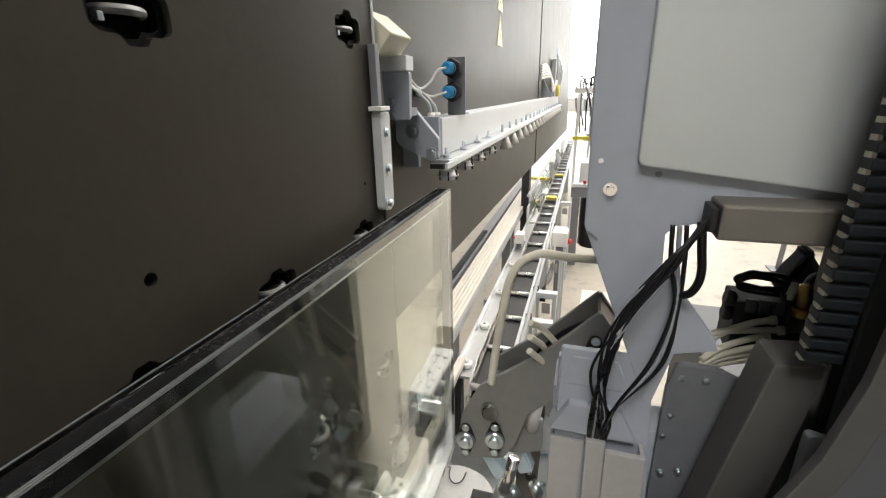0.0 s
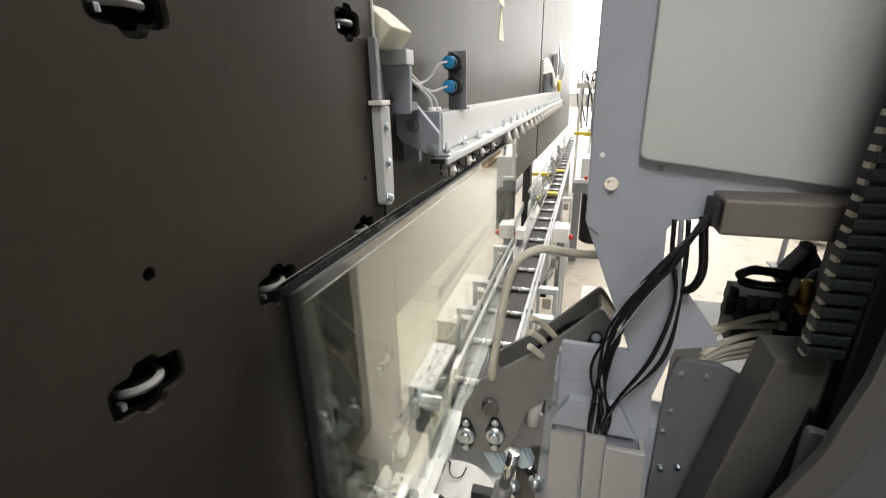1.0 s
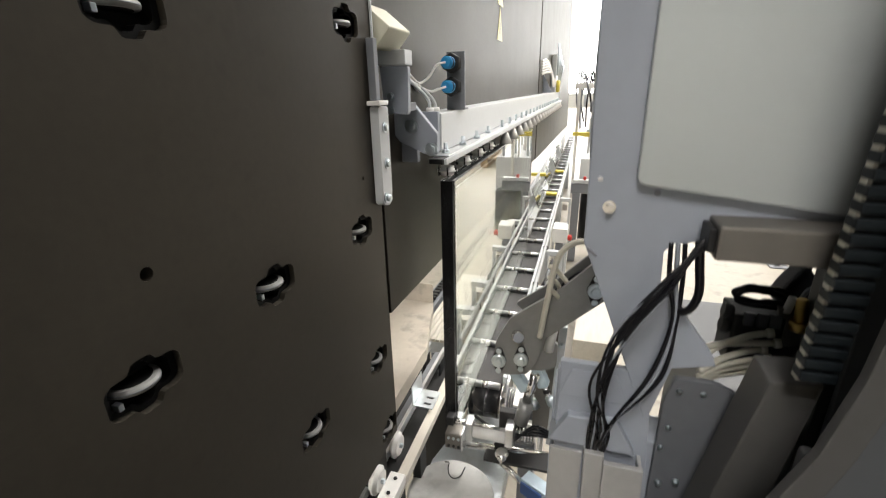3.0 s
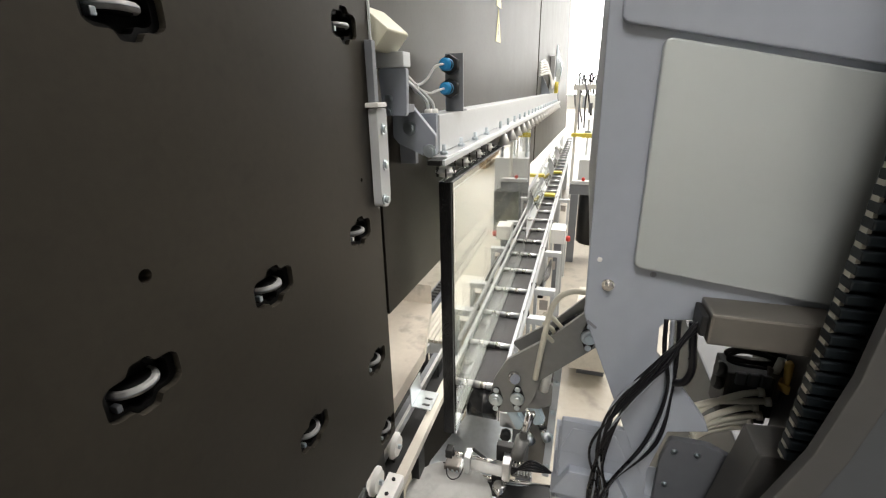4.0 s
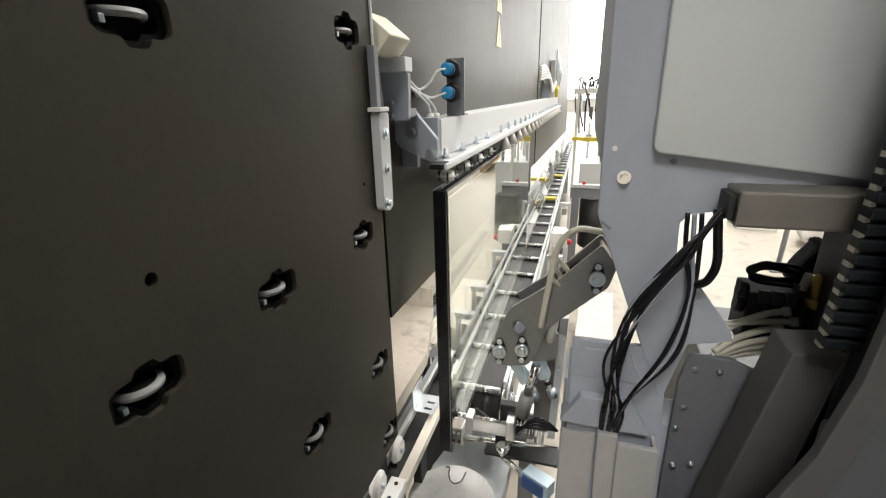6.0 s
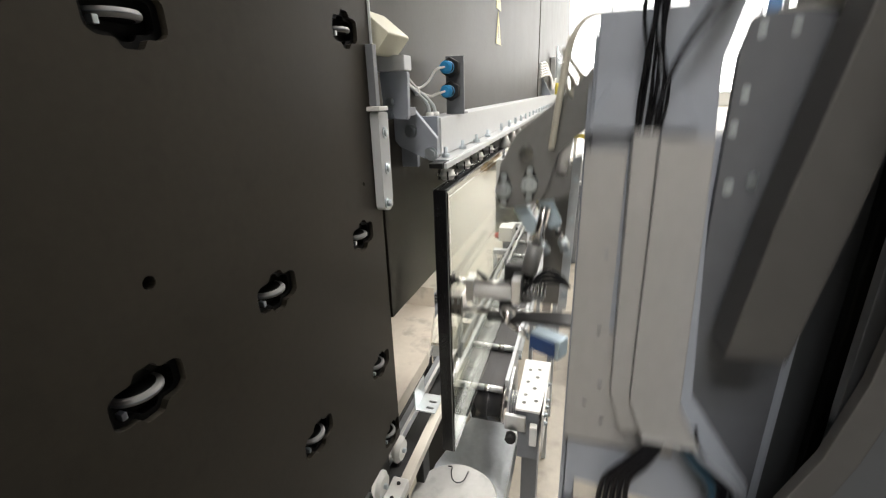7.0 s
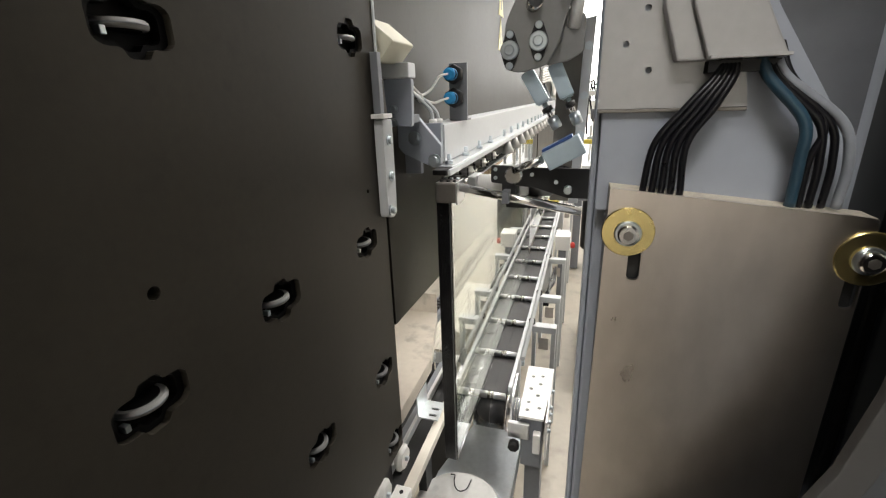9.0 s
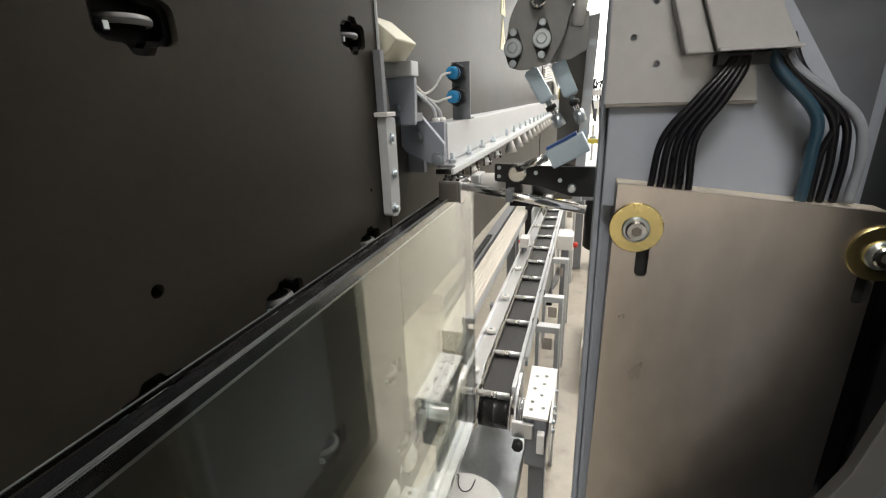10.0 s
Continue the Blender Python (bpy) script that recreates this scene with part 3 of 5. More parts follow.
for k in range(4):
    part("cable", tube([(1.29, 0.082 + k * 0.004, 0.43), (1.36, 0.085 + k * 0.003, 0.455 - k * 0.006), (1.48, 0.083 - k * 0.003, 0.448 - k * 0.006), (1.63, 0.079, 0.43)], 0.0035), M_CABLE, lb)
# left frames
for x in (1.20,):
    sf = thing("tube_trestle", (x, 0.225, 0.0), "grey square tube trestle under the glass line", "trestle")
    part("post", box(x, x + 0.02, 0.242, 0.256, 0.0, 0.455, 0.001), M_PAINT_D, sf)
    part("bar", box(x, x + 0.02, 0.194, 0.2415, 0.405, 0.419, 0.001), M_PAINT_D, sf)

# washers rail
wr = thing("washer_rail", (1.8, 0.215, 0.0), "bright steel rail with white round spacers", "rail")
part("bar", plate([(0.82, 0.204), (3.1, 0.194), (3.1, 0.222), (0.82, 0.238)], "z", 0.440, 0.447, 0.0006), M_ALU, wr)
part("lip", plate([(0.82, 0.239), (3.1, 0.223), (3.1, 0.228), (0.82, 0.2445)], "z", 0.435, 0.462, 0.0006), M_ALU, wr)
for i, x in enumerate((0.86, 1.05, 1.27, 1.52, 1.80, 2.10, 2.42, 2.75)):
    y = 0.222 - (x - 0.82) * 0.0058
    s = part("spacer", rod((x, y, 0.4472), (x, y, 0.4585), 0.013, seg=24, bev=0.001), M_WHITE, wr)
    part("screw", rod((x, y, 0.4585), (x, y, 0.462), 0.0045, seg=6), M_ZINC, s)
for x in (0.9, 1.9, 2.9):
    part("leg", box(x, x + 0.03, 0.208, 0.220, 0.0, 0.4395, 0.001), M_PAINT_D, wr)

sw = thing("floor_cabinet", (3.6, 0.235, 0.0), "pale grey lower machine panel beneath the far wall", "cabinet")
part("sheet", box(2.2, 6.2, 0.246, 0.252, 0.02, 0.50, 0.001), M_PAINT_L, sw)
part("top_rail", rod((2.2, 0.246, 0.56), (6.2, 0.246, 0.53), 0.008, seg=12), M_PAINT_L, sw)
for x in (2.3, 2.9, 3.6, 4.4):
    part("stay", rod((x, 0.248, 0.50), (x, 0.247, 0.555), 0.006, seg=8), M_PAINT_L, sw)
    part("clear_shield", plate([(0.20, 0.45), (0.243, 0.55), (0.241, 0.552), (0.198, 0.452)], "x", x, x + 0.35), M_GLASS, sw)

# pale strips and chain under the wall
sc = thing("strip_conveyor", (2.0, 0.33, 0.0), "wide pale striped strip belt under the dark wall", "conveyor")
for k in range(6):
    y = 0.288 + k * 0.0115
    part("strip", box(0.90, 3.1, y, y + 0.0098, 0.462, 0.470, 0.0006), M_CREAM, sc)
part("bed", box(0.90, 3.1, 0.287, 0.358, 0.43, 0.4615, 0.001), M_PAINT_L, sc)
for x in (0.95, 2.0, 3.0):
    part("leg", box(x, x + 0.04, 0.30, 0.34, 0.0, 0.4295, 0.002), M_PAINT_D, sc)
ch = thing("roller_chain", (1.6, 0.385, 0.0), "black drive chain in a pale channel under the wall", "chain")
part("channel", box(0.90, 3.2, 0.366, 0.405, 0.45, 0.472, 0.001), M_PAINT_D, ch)
for k in range(46):
    x = 0.92 + k * 0.02
    part("link", box(x, x + 0.013, 0.376, 0.396, 0.4722, 0.480, 0.001), M_BLACK, ch)
part("pipe", rod((0.70, 0.272, 0.738), (5.6, 0.272, 0.60), 0.010, seg=16), M_PAINT_L, ch)
for x in (1.3, 2.6):
    part("leg", box(x, x + 0.03, 0.37, 0.40, 0.0, 0.4495, 0.001), M_PAINT_D, ch)

# chute and bucket below the belt's end
cu = thing("drip_chute", (0.76, 0.19, 0.24), "bright sheet metal chute under the belt's end", "chute")
part("sheet", plate([(0.700, 0.255), (0.86, 0.215), (0.87, 0.10), (0.62, 0.10), (0.61, 0.255)], "z", 0.298, 0.300, 0.0004), M_GALV, cu)
part("fold", box(0.64, 0.87, 0.0975, 0.0995, 0.255, 0.2995, 0.0003), M_GALV, cu)
part("stay", box(0.80, 0.83, 0.14, 0.17, 0.0, 0.2975, 0.001), M_GALV, cu)
bk = thing("bucket", (0.545, 0.17, 0.0), "round white bucket with a wire handle on the floor", "bucket")
part("lid", rod((0.545, 0.168, 0.392), (0.545, 0.168, 0.400), 0.074, seg=48, bev=0.002), M_BUCKET, bk)
part("wall", rod((0.545, 0.168, 0.0), (0.545, 0.168, 0.3915), 0.062, seg=48, r2=0.071), M_BUCKET, bk)
part("handle", tube([(0.606, 0.196, 0.402), (0.604, 0.188, 0.404), (0.592, 0.186, 0.405), (0.578, 0.180, 0.405), (0.572, 0.170, 0.405), (0.580, 0.160, 0.405), (0.602, 0.157, 0.404)], 0.0011, seg=6), M_CABLE, bk)

# ---- far machines ----
fg = thing("gripper_unit", (3.15, 0.215, 1.017), "grey valve unit with hoses on the beam's far end", "machine part")
part("body", box(3.1, 3.2, 0.208, 0.236, 1.017, 1.24, 0.004), M_PAINT_L, fg)
part("side_plate", plate([(0.19, 1.02), (0.262, 1.02), (0.262, 1.16)], "x", 2.60, 2.61), M_PAINT, fg)
part("valve", rod((3.02, 0.187, 1.017), (3.02, 0.187, 1.085), 0.012, seg=16, bev=0.002), M_YELLOW, fg, "yellow valve body")
for k in range(6):
    part("hose", tube([(2.45, 0.238, 1.17 - k * 0.012), (2.65, 0.225 - k * 0.004, 1.18 - k * 0.012), (2.9, 0.205, 1.09 - k * 0.008), (3.08, 0.2, 1.06 + k * 0.01)], 0.006, seg=6), M_WHITE, fg)
for k in range(5):
    part("rod", rod((3.12 + 0.05 * k, 0.2, 1.05), (3.12 + 0.05 * k, 0.2 - 0.006 * k, 1.30 - 0.03 * k), 0.006, seg=8), M_ZINC, fg)
gx = 3.6
ga = thing("transfer_gantry", (gx, 0.03, 0.0), "white transfer gantry with hoses behind the belt", "gantry")
part("post", box(gx, gx + 0.05, 0.055, 0.075, 0.0, 1.03, 0.003), M_WHITE, ga)
part("post", box(gx, gx + 0.05, -0.20, -0.18, 0.0, 1.03, 0.003), M_WHITE, ga)
part("cross_beam", box(gx, gx + 0.06, -0.22, 0.10, 1.0305, 1.07, 0.003), M_WHITE, ga)
part("yellow_bar", box(gx - 0.9, gx - 0.86, 0.205, 0.29, 0.545, 0.562, 0.002), M_YELLOW, ga)
part("yellow_bar", box(gx - 0.05, gx - 0.01, -0.19, 0.09, 0.70, 0.725, 0.002), M_YELLOW, ga)
random.seed(4)
for k in range(12):
    y, x = random.uniform(-0.25, 0.08), gx + random.uniform(-0.1, 0.9)
    part("hose", tube([(x, y, 0.75), (x + 0.05, y + random.uniform(-0.06, 0.06), 0.95), (x, y + random.uniform(-0.05, 0.05), 1.15), (x, y - 0.05, 1.0)], 0.006, seg=6), M_CABLE if k % 3 else M_PAINT_D, ga)
for k in range(6):
    y = -0.2 + 0.05 * k
    part("bracket", box(gx + 0.1 + 0.07 * k, gx + 0.2 + 0.07 * k, y, y + 0.03, 0.85 + 0.04 * (k % 3), 0.93 + 0.05 * (k % 3), 0.003), M_PAINT_D if k % 2 else M_ZINC, ga)
random.seed(11)
cl = thing("transfer_machine", (4.6, -0.05, 0.0), "cluttered grey and white transfer machine far down the line", "machine")
part("frame", box(4.3, 5.6, -0.45, 0.02, 0.0, 0.42, 0.004), M_PAINT_L, cl)
for k in range(16):
    x, y, z = random.uniform(4.3, 5.5), random.uniform(-0.42, 0.0), 0.4205
    h = random.uniform(0.2, 0.85)
    part("upright", box(x, x + 0.03, y, y + random.uniform(0.012, 0.03), z, z + h, 0.002), random.choice((M_WHITE, M_PAINT_L, M_ZINC, M_PAINT_D)), cl)
    part("valve", box(x - 0.03, x + 0.05, y - 0.02, y + 0.04, z + h * 0.6, z + h * 0.6 + random.uniform(0.03, 0.08), 0.003), random.choice((M_PAINT_D, M_ZINC, M_YELLOW, M_BLACK, M_WHITE)), cl)
for k in range(5):
    y, z = -0.1 - 0.06 * k, 0.95 + 0.06 * (k % 3)
    part("hoop", tube([(4.5, y, 0.75), (4.5, y - 0.05, z + 0.1), (4.5, y + 0.02, z + 0.2), (4.5, y + 0.09, z + 0.08), (4.5, y + 0.05, 0.8)], 0.008, seg=6), M_CABLE, cl)
part("cross_rail", box(4.28, 4.3, -0.44, 0.02, 0.62, 0.66, 0.002), M_YELLOW, cl)
for x0 in (2.55, 3.3):
    yb = thing("yellow_stop", (x0, 0.16, 0.452), "yellow stop block lying across the belt", "stop block", "stops on the belt")
    part("block", box(x0, x0 + 0.05, 0.128, 0.186, 0.464, 0.478, 0.003), M_YELLOW, yb)
    part("foot", box(x0 + 0.01, x0 + 0.04, 0.14, 0.175, 0.4515, 0.4638, 0.001), M_PAINT_D, yb)
lo_x = 2.75
tb = thing("switch_box", (lo_x, -0.05, 0.0), "light grey cross beam with red buttons over a black motor", "machine part")
part("beam", box(lo_x, lo_x + 0.06, -0.12, 0.055, 0.44, 0.50, 0.003), M_PAINT_D, tb)
part("flap", box(lo_x - 0.02, lo_x + 0.02, -0.11, 0.045, 0.505, 0.525, 0.002), M_PAINT_L, tb)
part("motor", rod((lo_x + 0.08, -0.09, 0.12), (lo_x + 0.08, -0.09, 0.43), 0.085, seg=24, bev=0.01), M_BLACK, tb)
part("leg", box(lo_x, lo_x + 0.05, 0.0, 0.045, 0.0, 0.4395, 0.002), M_PAINT_D, tb)
part("button", rod((lo_x - 0.03, -0.02, 0.537), (lo_x - 0.001, -0.02, 0.537), 0.010, seg=16, bev=0.003), M_RED, tb, "red push button")
cbx = thing("control_box", (1.75, 0.07, 0.0), "small white control boxes with a red button", "control box")
part("body", box(1.78, 1.86, 0.035, 0.095, 0.445, 0.505, 0.003), M_WHITE, cbx)
part("foot", box(1.80, 1.84, 0.05, 0.08, 0.0, 0.4445, 0.002), M_PAINT_D, cbx)
part("button", rod((1.80, 0.034, 0.465), (1.80, 0.016, 0.465), 0.012, seg=16, bev=0.003), M_RED, cbx, "red push button")
cb2 = thing("control_box", (1.75, 0.25, 0.0), "small white control boxes with a red button", "control box")
part("body", box(1.72, 1.78, 0.205, 0.24, 0.465, 0.505, 0.003), M_WHITE, cb2)
part("foot", box(1.73, 1.76, 0.215, 0.232, 0.0, 0.4645, 0.002), M_PAINT_D, cb2)
part("button", rod((1.74, 0.241, 0.485), (1.74, 0.250, 0.485), 0.006, seg=16, bev=0.003), M_RED, cb2, "red push button")
far_base = thing("side_duct", (1.9, -0.05, 0.0), "cream painted duct box on the floor beside the belt", "duct")
part("body", plate([(1.50, -0.02), (2.0, -0.04), (2.0, -0.18), (1.50, -0.16)], "z", 0.05, 0.17, 0.004), M_CREAM, far_base)
part("foot", box(1.55, 1.95, -0.15, -0.05, 0.0, 0.0495), M_PAINT_D, far_base)

# pallet and bags on the hall floor
pa = thing("wooden_pallet", (6.6, -0.95, 0.0), "old wooden pallet lying on the hall floor", "pallet")
for k in range(5):
    part("board", box(6.1, 7.0, -1.35 + k * 0.17, -1.23 + k * 0.17, 0.12, 0.142, 0.003), M_WOOD, pa)
for y in (-1.35, -1.01, -0.67):
    part("bearer", box(6.1, 7.0, y, y + 0.1, 0.0, 0.1195, 0.003), M_WOOD, pa)
for x, y, s in ((3.55, -1.68, 0.2), (4.6, -2.05, 0.22)):
    bg = thing("plastic_sack", (x, y, 0.0), "crumpled white plastic sack on the floor", "sack", "sacks on the floor")
    bm = B()
    bmesh.ops.create_icosphere(bm, subdivisions=4, radius=s, matrix=Matrix.Translation((x, y, s * 0.7)))
    for v in bm.verts:
        c = v.co - Vector((x, y, s * 0.7))
        v.co += c.normalized() * (noise.noise(c * 9 / s * 0.3) * 0.25 * s + noise.noise(c * 30) * 0.04)
        v.co.z = max(v.co.z, 0.0)
    for f in bm.faces:
        f.smooth = True
    part("skin", bm, M_WHITE, bg)
sp = thing("steel_prop", (2.97, -1.175, 0.0), "slim grey steel prop standing on the floor", "post")
part("tube", rod((2.97, -1.175, 0.008), (3.0, -1.20, 0.62), 0.014, seg=12), M_PAINT_D, sp)
part("foot", box(2.92, 3.02, -1.225, -1.125, 0.0, 0.008, 0.001), M_PAINT_D, sp)

ct = thing("white_carton", (3.98, -1.33, 0.0), "small white carton standing on the hall floor", "carton")
part("body", box(3.86, 4.10, -1.47, -1.19, 0.0, 0.16, 0.004), M_WHITE, ct)
part("flap", box(3.86, 4.10, -1.47, -1.34, 0.1602, 0.163, 0.001), M_CREAM, ct)

# hall steelwork far off
for i, (x, y) in enumerate(((13.0, -3.9), (13.0, -9.0), (21.0, -3.9))):
    co = thing("hall_column", (x, y, 0.0), "blue painted steel hall column", "column", "hall columns")
    part("web", box(x - 0.09, x + 0.09, y - 0.015, y + 0.015, 0.02, 7.5), M_BLUECOL, co)
    for s in (-0.11, 0.09):
        part("flange", box(x + s, x + s + 0.02, y - 0.11, y + 0.11, 0.02, 7.5), M_BLUECOL, co)
    part("base_plate", box(x - 0.2, x + 0.2, y - 0.2, y + 0.2, 0.0, 0.02), M_PAINT_D, co)
cr = thing("crane_beam", (14.0, -6, 2.6), "yellow overhead crane girder across the hall", "crane")
part("girder", box(13.6, 13.9, -9.2, -4.2, 1.42, 1.72, 0.01), M_YELLOW, cr)
for k in range(5):
    part("letter_bar", box(13.585, 13.598, -5.3 - k * 0.22, -5.15 - k * 0.22, 1.50, 1.63), M_PAINT_D, cr)
for z in (1.0, 2.0, 2.9):
    part("runway", box(13.5, 13.6, -13.8, -3.8, z, z + 0.12), M_PAINT_L, cr)
part("hanger", box(13.7, 13.8, -9.1, -9.0, 1.72, 7.5), M_PAINT_D, cr)
part("hanger", box(13.7, 13.8, -4.4, -4.3, 1.72, 7.5), M_PAINT_D, cr)
for i in range(3):
    sh = thing("storage_rack", (12 + i * 0.1, -6.4 - i * 2.2, 0.0), "grey storage rack with boxes far off", "rack", "racks in the hall")
    y0 = -5.0 - i * 2.2
    for yy in (y0, y0 - 1.9):
        part("upright", box(12.0, 12.6, yy - 0.05, yy, 0, 1.7), M_BLUECOL, sh)
    for z in (0.3, 0.9, 1.5):
        part("shelf", box(12.0, 12.6, y0 - 1.9, y0 - 0.06, z, z + 0.05), M_PAINT_L, sh)
        for k in range(4):
            part("carton", box(12.05, 12.5, y0 - 0.2 - k * 0.43 - 0.33, y0 - 0.2 - k * 0.43, z + 0.0505, z + 0.25 + 0.08 * ((k + i) % 3)), M_WOOD, sh)
# ==== GLASS UNIT ====
GX, GL, GZ0, GZ1, GY0, GY1 = 0.624, 1.0, 0.4565, 0.921, 0.177, 0.199
glass_unit = thing("glass_unit", (GX, (GY0 + GY1) / 2, GZ0), "clear double-glazed unit with black sealed edges", "glass pane")
for y0 in (GY0, GY1 - 0.005):
    ob = part("pane", box(GX, GX + GL, y0, y0 + 0.005, GZ0, GZ1, 0.0006), M_GLASS, glass_unit)
    ob.visible_shadow = False
for y0, y1 in ((GY0 + 0.0004, GY0 + 0.0010), (GY0 + 0.0018, GY0 + 0.0028), (GY0 + 0.0034, GY0 + 0.0042), (GY1 - 0.0011, GY1 - 0.0003)):
    part("ground_edge", box(GX, GX + GL, y0, y1, GZ1 + 0.0001, GZ1 + 0.0006), M_GEDGE, glass_unit, "bright ground glass edge")
for x0 in (GX - 0.0005, GX + GL + 0.0001):
    part("end_seal", box(x0, x0 + 0.0004, GY0 + 0.0003, GY1 - 0.0003, GZ0 + 0.001, GZ1 - 0.0005), M_SEAL, glass_unit, "black sealant smeared over the end")
part("ground_edge", box(GX - 0.0010, GX - 0.0006, GY0 + 0.0016, GY0 + 0.0028, GZ0 + 0.002, GZ1 - 0.001), M_GEDGE, glass_unit, "bright ground glass edge")
e = 0.0105
for nm, (x0, x1, z0, z1) in (("near", (GX + 0.001, GX + e, GZ0 + 0.001, GZ1 - 0.001)), ("far", (GX + GL - e, GX + GL - 0.001, GZ0 + 0.001, GZ1 - 0.001)),
                             ("top", (GX + e, GX + GL - e, GZ1 - e, GZ1 - 0.001)), ("foot", (GX + e, GX + GL - e, GZ0 + 0.001, GZ0 + e))):
    part("seal", box(x0, x1, GY0 + 0.0051, GY1 - 0.0051, z0, z1), M_SEAL, glass_unit, "black edge sealant")
s = 0.0022
for x0, x1, z0, z1 in ((GX + e + 0.0002, GX + e + s, GZ0 + e, GZ1 - e), (GX + GL - e - s, GX + GL - e - 0.0002, GZ0 + e, GZ1 - e),
                       (GX + e + s, GX + GL - e - s, GZ1 - e - s, GZ1 - e - 0.0002), (GX + e + s, GX + GL - e - s, GZ0 + e + 0.0002, GZ0 + e + s)):
    part("spacer", box(x0, x1, GY0 + 0.0052, GY1 - 0.0052, z0, z1), M_ALU, glass_unit, "bright metal spacer bar")

# ==== ROBOT CARRIAGE ====
R9 = 0.411
CO = (0.27, -0.07, 0.45)
carriage = thing("robot_carriage", CO, "grey sealing robot carriage with covers, cables and duct", "robot carriage")


def low(z):
    return z - R9


part("column", box(0.275, 0.305, -0.128, -0.0045, low(0.50), 0.836, 0.002), M_PAINT, carriage)
# Hidden body and column behind it, added to block lamp light from the wall.
part("body", box(0.2682, 0.68, -0.30, -0.0135, 1.00, 1.29, 0.003), M_PAINT, carriage, "hidden grey block added to shade the near wall")
part("shade_column", box(0.306, 0.52, -0.128, -0.016, low(0.50), 0.62, 0.003), M_PAINT, carriage)
part("ledge", plate([(-0.004, 0.872), (-0.012, 0.894), (-0.040, 0.894), (-0.050, 0.872)], "x", 0.262, 0.2745, 0.001), M_PAINT, carriage)
part("ledge", plate([(0.0, 0.838), (-0.012, 0.861), (-0.044, 0.861), (-0.056, 0.838)], "x", 0.256, 0.2745, 0.001), M_PAINT, carriage)
part("skin_plate", box(0.268, 0.2745, -0.062, -0.003, low(1.30), 0.836, 0.001), M_PAINT, carriage)
part("edge_strip", box(0.2752, 0.31, -0.0042, -0.001, low(0.50), 0.86, 0.001), M_PAINT, carriage)
hp = part("hanger_plate", plate([(-0.0085, 1.21), (-0.0120, 0.9919), (-0.0120, 0.9826), (-0.0583, 0.866), (-0.0615, 0.8666), (-0.0703, 0.9051), (-0.0931, 0.9107), (-0.0904, 0.9177), (-0.0646, 0.952), (-0.0565, 0.9615), (-0.0556, 0.980), (-0.060, 0.985), (-0.0793, 0.9884), (-0.150, 0.9751), (-0.150, 1.21)], "x", 0.262, 0.2678, 0.0008), M_PAINT, carriage, "blue-grey painted hanger plate")
part("cover_panel", plate(rounded([(-0.0362, 1.0187), (-0.136, 1.0065), (-0.136, 1.118), (-0.0362, 1.139)], 0.005), "x", 0.2568, 0.2615, 0.001), M_COVER, carriage, "large pale satin cover panel")
part("top_sheet", plate(rounded([(-0.016, 1.1465), (-0.148, 1.1190), (-0.148, 1.205), (-0.016, 1.205)], 0.004), "x", 0.2575, 0.2615, 0.001), M_PAINT, carriage)
screw((0.262, -0.0240, 1.0045), (-1, 0, 0), 0.0022, 0.004, "bolt", carriage, M_CHROME, washer=0.0037)
screw((0.262, -0.0178, 1.02), (-1, 0, 0), 0.001, 0.0008, "rivet", carriage, M_WHITE)
screw((0.262, -0.0478, 1.0135), (-1, 0, 0), 0.0012, 0.001, "rivet", carriage, M_PAINT_D)
part("slot", plate(rounded([(-0.0145, 0.9795), (-0.0205, 0.975), (-0.0195, 0.9735), (-0.0138, 0.978)], 0.0006), "x", 0.2612, 0.2619), M_PAINT_D, carriage)
part("cable_duct", box(0.238, 0.2615, -0.133, -0.0745, 0.9855, 1.0035, 0.0015), M_STEELD, carriage, "brown-grey metal cable duct")
# Black block on the duct's end in place of the shade inside it.
part("duct_mouth_shade", box(0.241, 0.2585, -0.0743, -0.071, 0.9885, 1.001, 0.001), M_BLACK, carriage)
# energy chain
for k in range(46):
    z = 0.936 + k * 0.0068
    y = -0.1140 - (z - 0.934) * 0.045
    part("chain_link", box(0.2185, 0.228, y - 0.0145, y + 0.0003, z, z + 0.0046, 0.0008), M_CHAIN, carriage)
part("chain_spine", plate([(-0.1140, 0.934), (-0.1281, 1.248), (-0.1299, 1.248), (-0.1158, 0.934)], "x", 0.2222, 0.2275), M_BEIGEL, carriage, "pale strip behind the chain links")
part("chain_back", plate([(-0.1159, 0.934), (-0.1300, 1.248), (-0.1450, 1.248), (-0.1300, 0.934)], "x", 0.2224, 0.2270), M_BLACK, carriage)
part("back_plate", box(0.292, 0.300, -0.205, -0.1285, 0.389, 0.855, 0.001), M_PANEL, carriage, "dark grey rear plate")
# bracket plate below
part("bracket_plate", plate(rounded([(-0.0705, 0.8743), (-0.0746, 0.8935), (-0.0975, 0.8939), (-0.1205, 0.8835), (-0.1205, 0.60), (-0.0705, 0.60)], 0.003), "x", 0.2695, 0.2745, 0.0008), M_BRKT_SHADED, carriage)
for y, z in ((-0.076, 0.808), (-0.0865, 0.8117), (-0.110, 0.812)):
    screw((0.2695, y, z), (-1, 0, 0), 0.0017, 0.003, "bolt", carriage)
for y, z in ((-0.0784, 0.8844), (-0.0922, 0.8847), (-0.0735, 0.8381), (-0.076, 0.855)):
    screw((0.2695, y, z), (-1, 0, 0), 0.0014, 0.0015, "rivet", carriage)
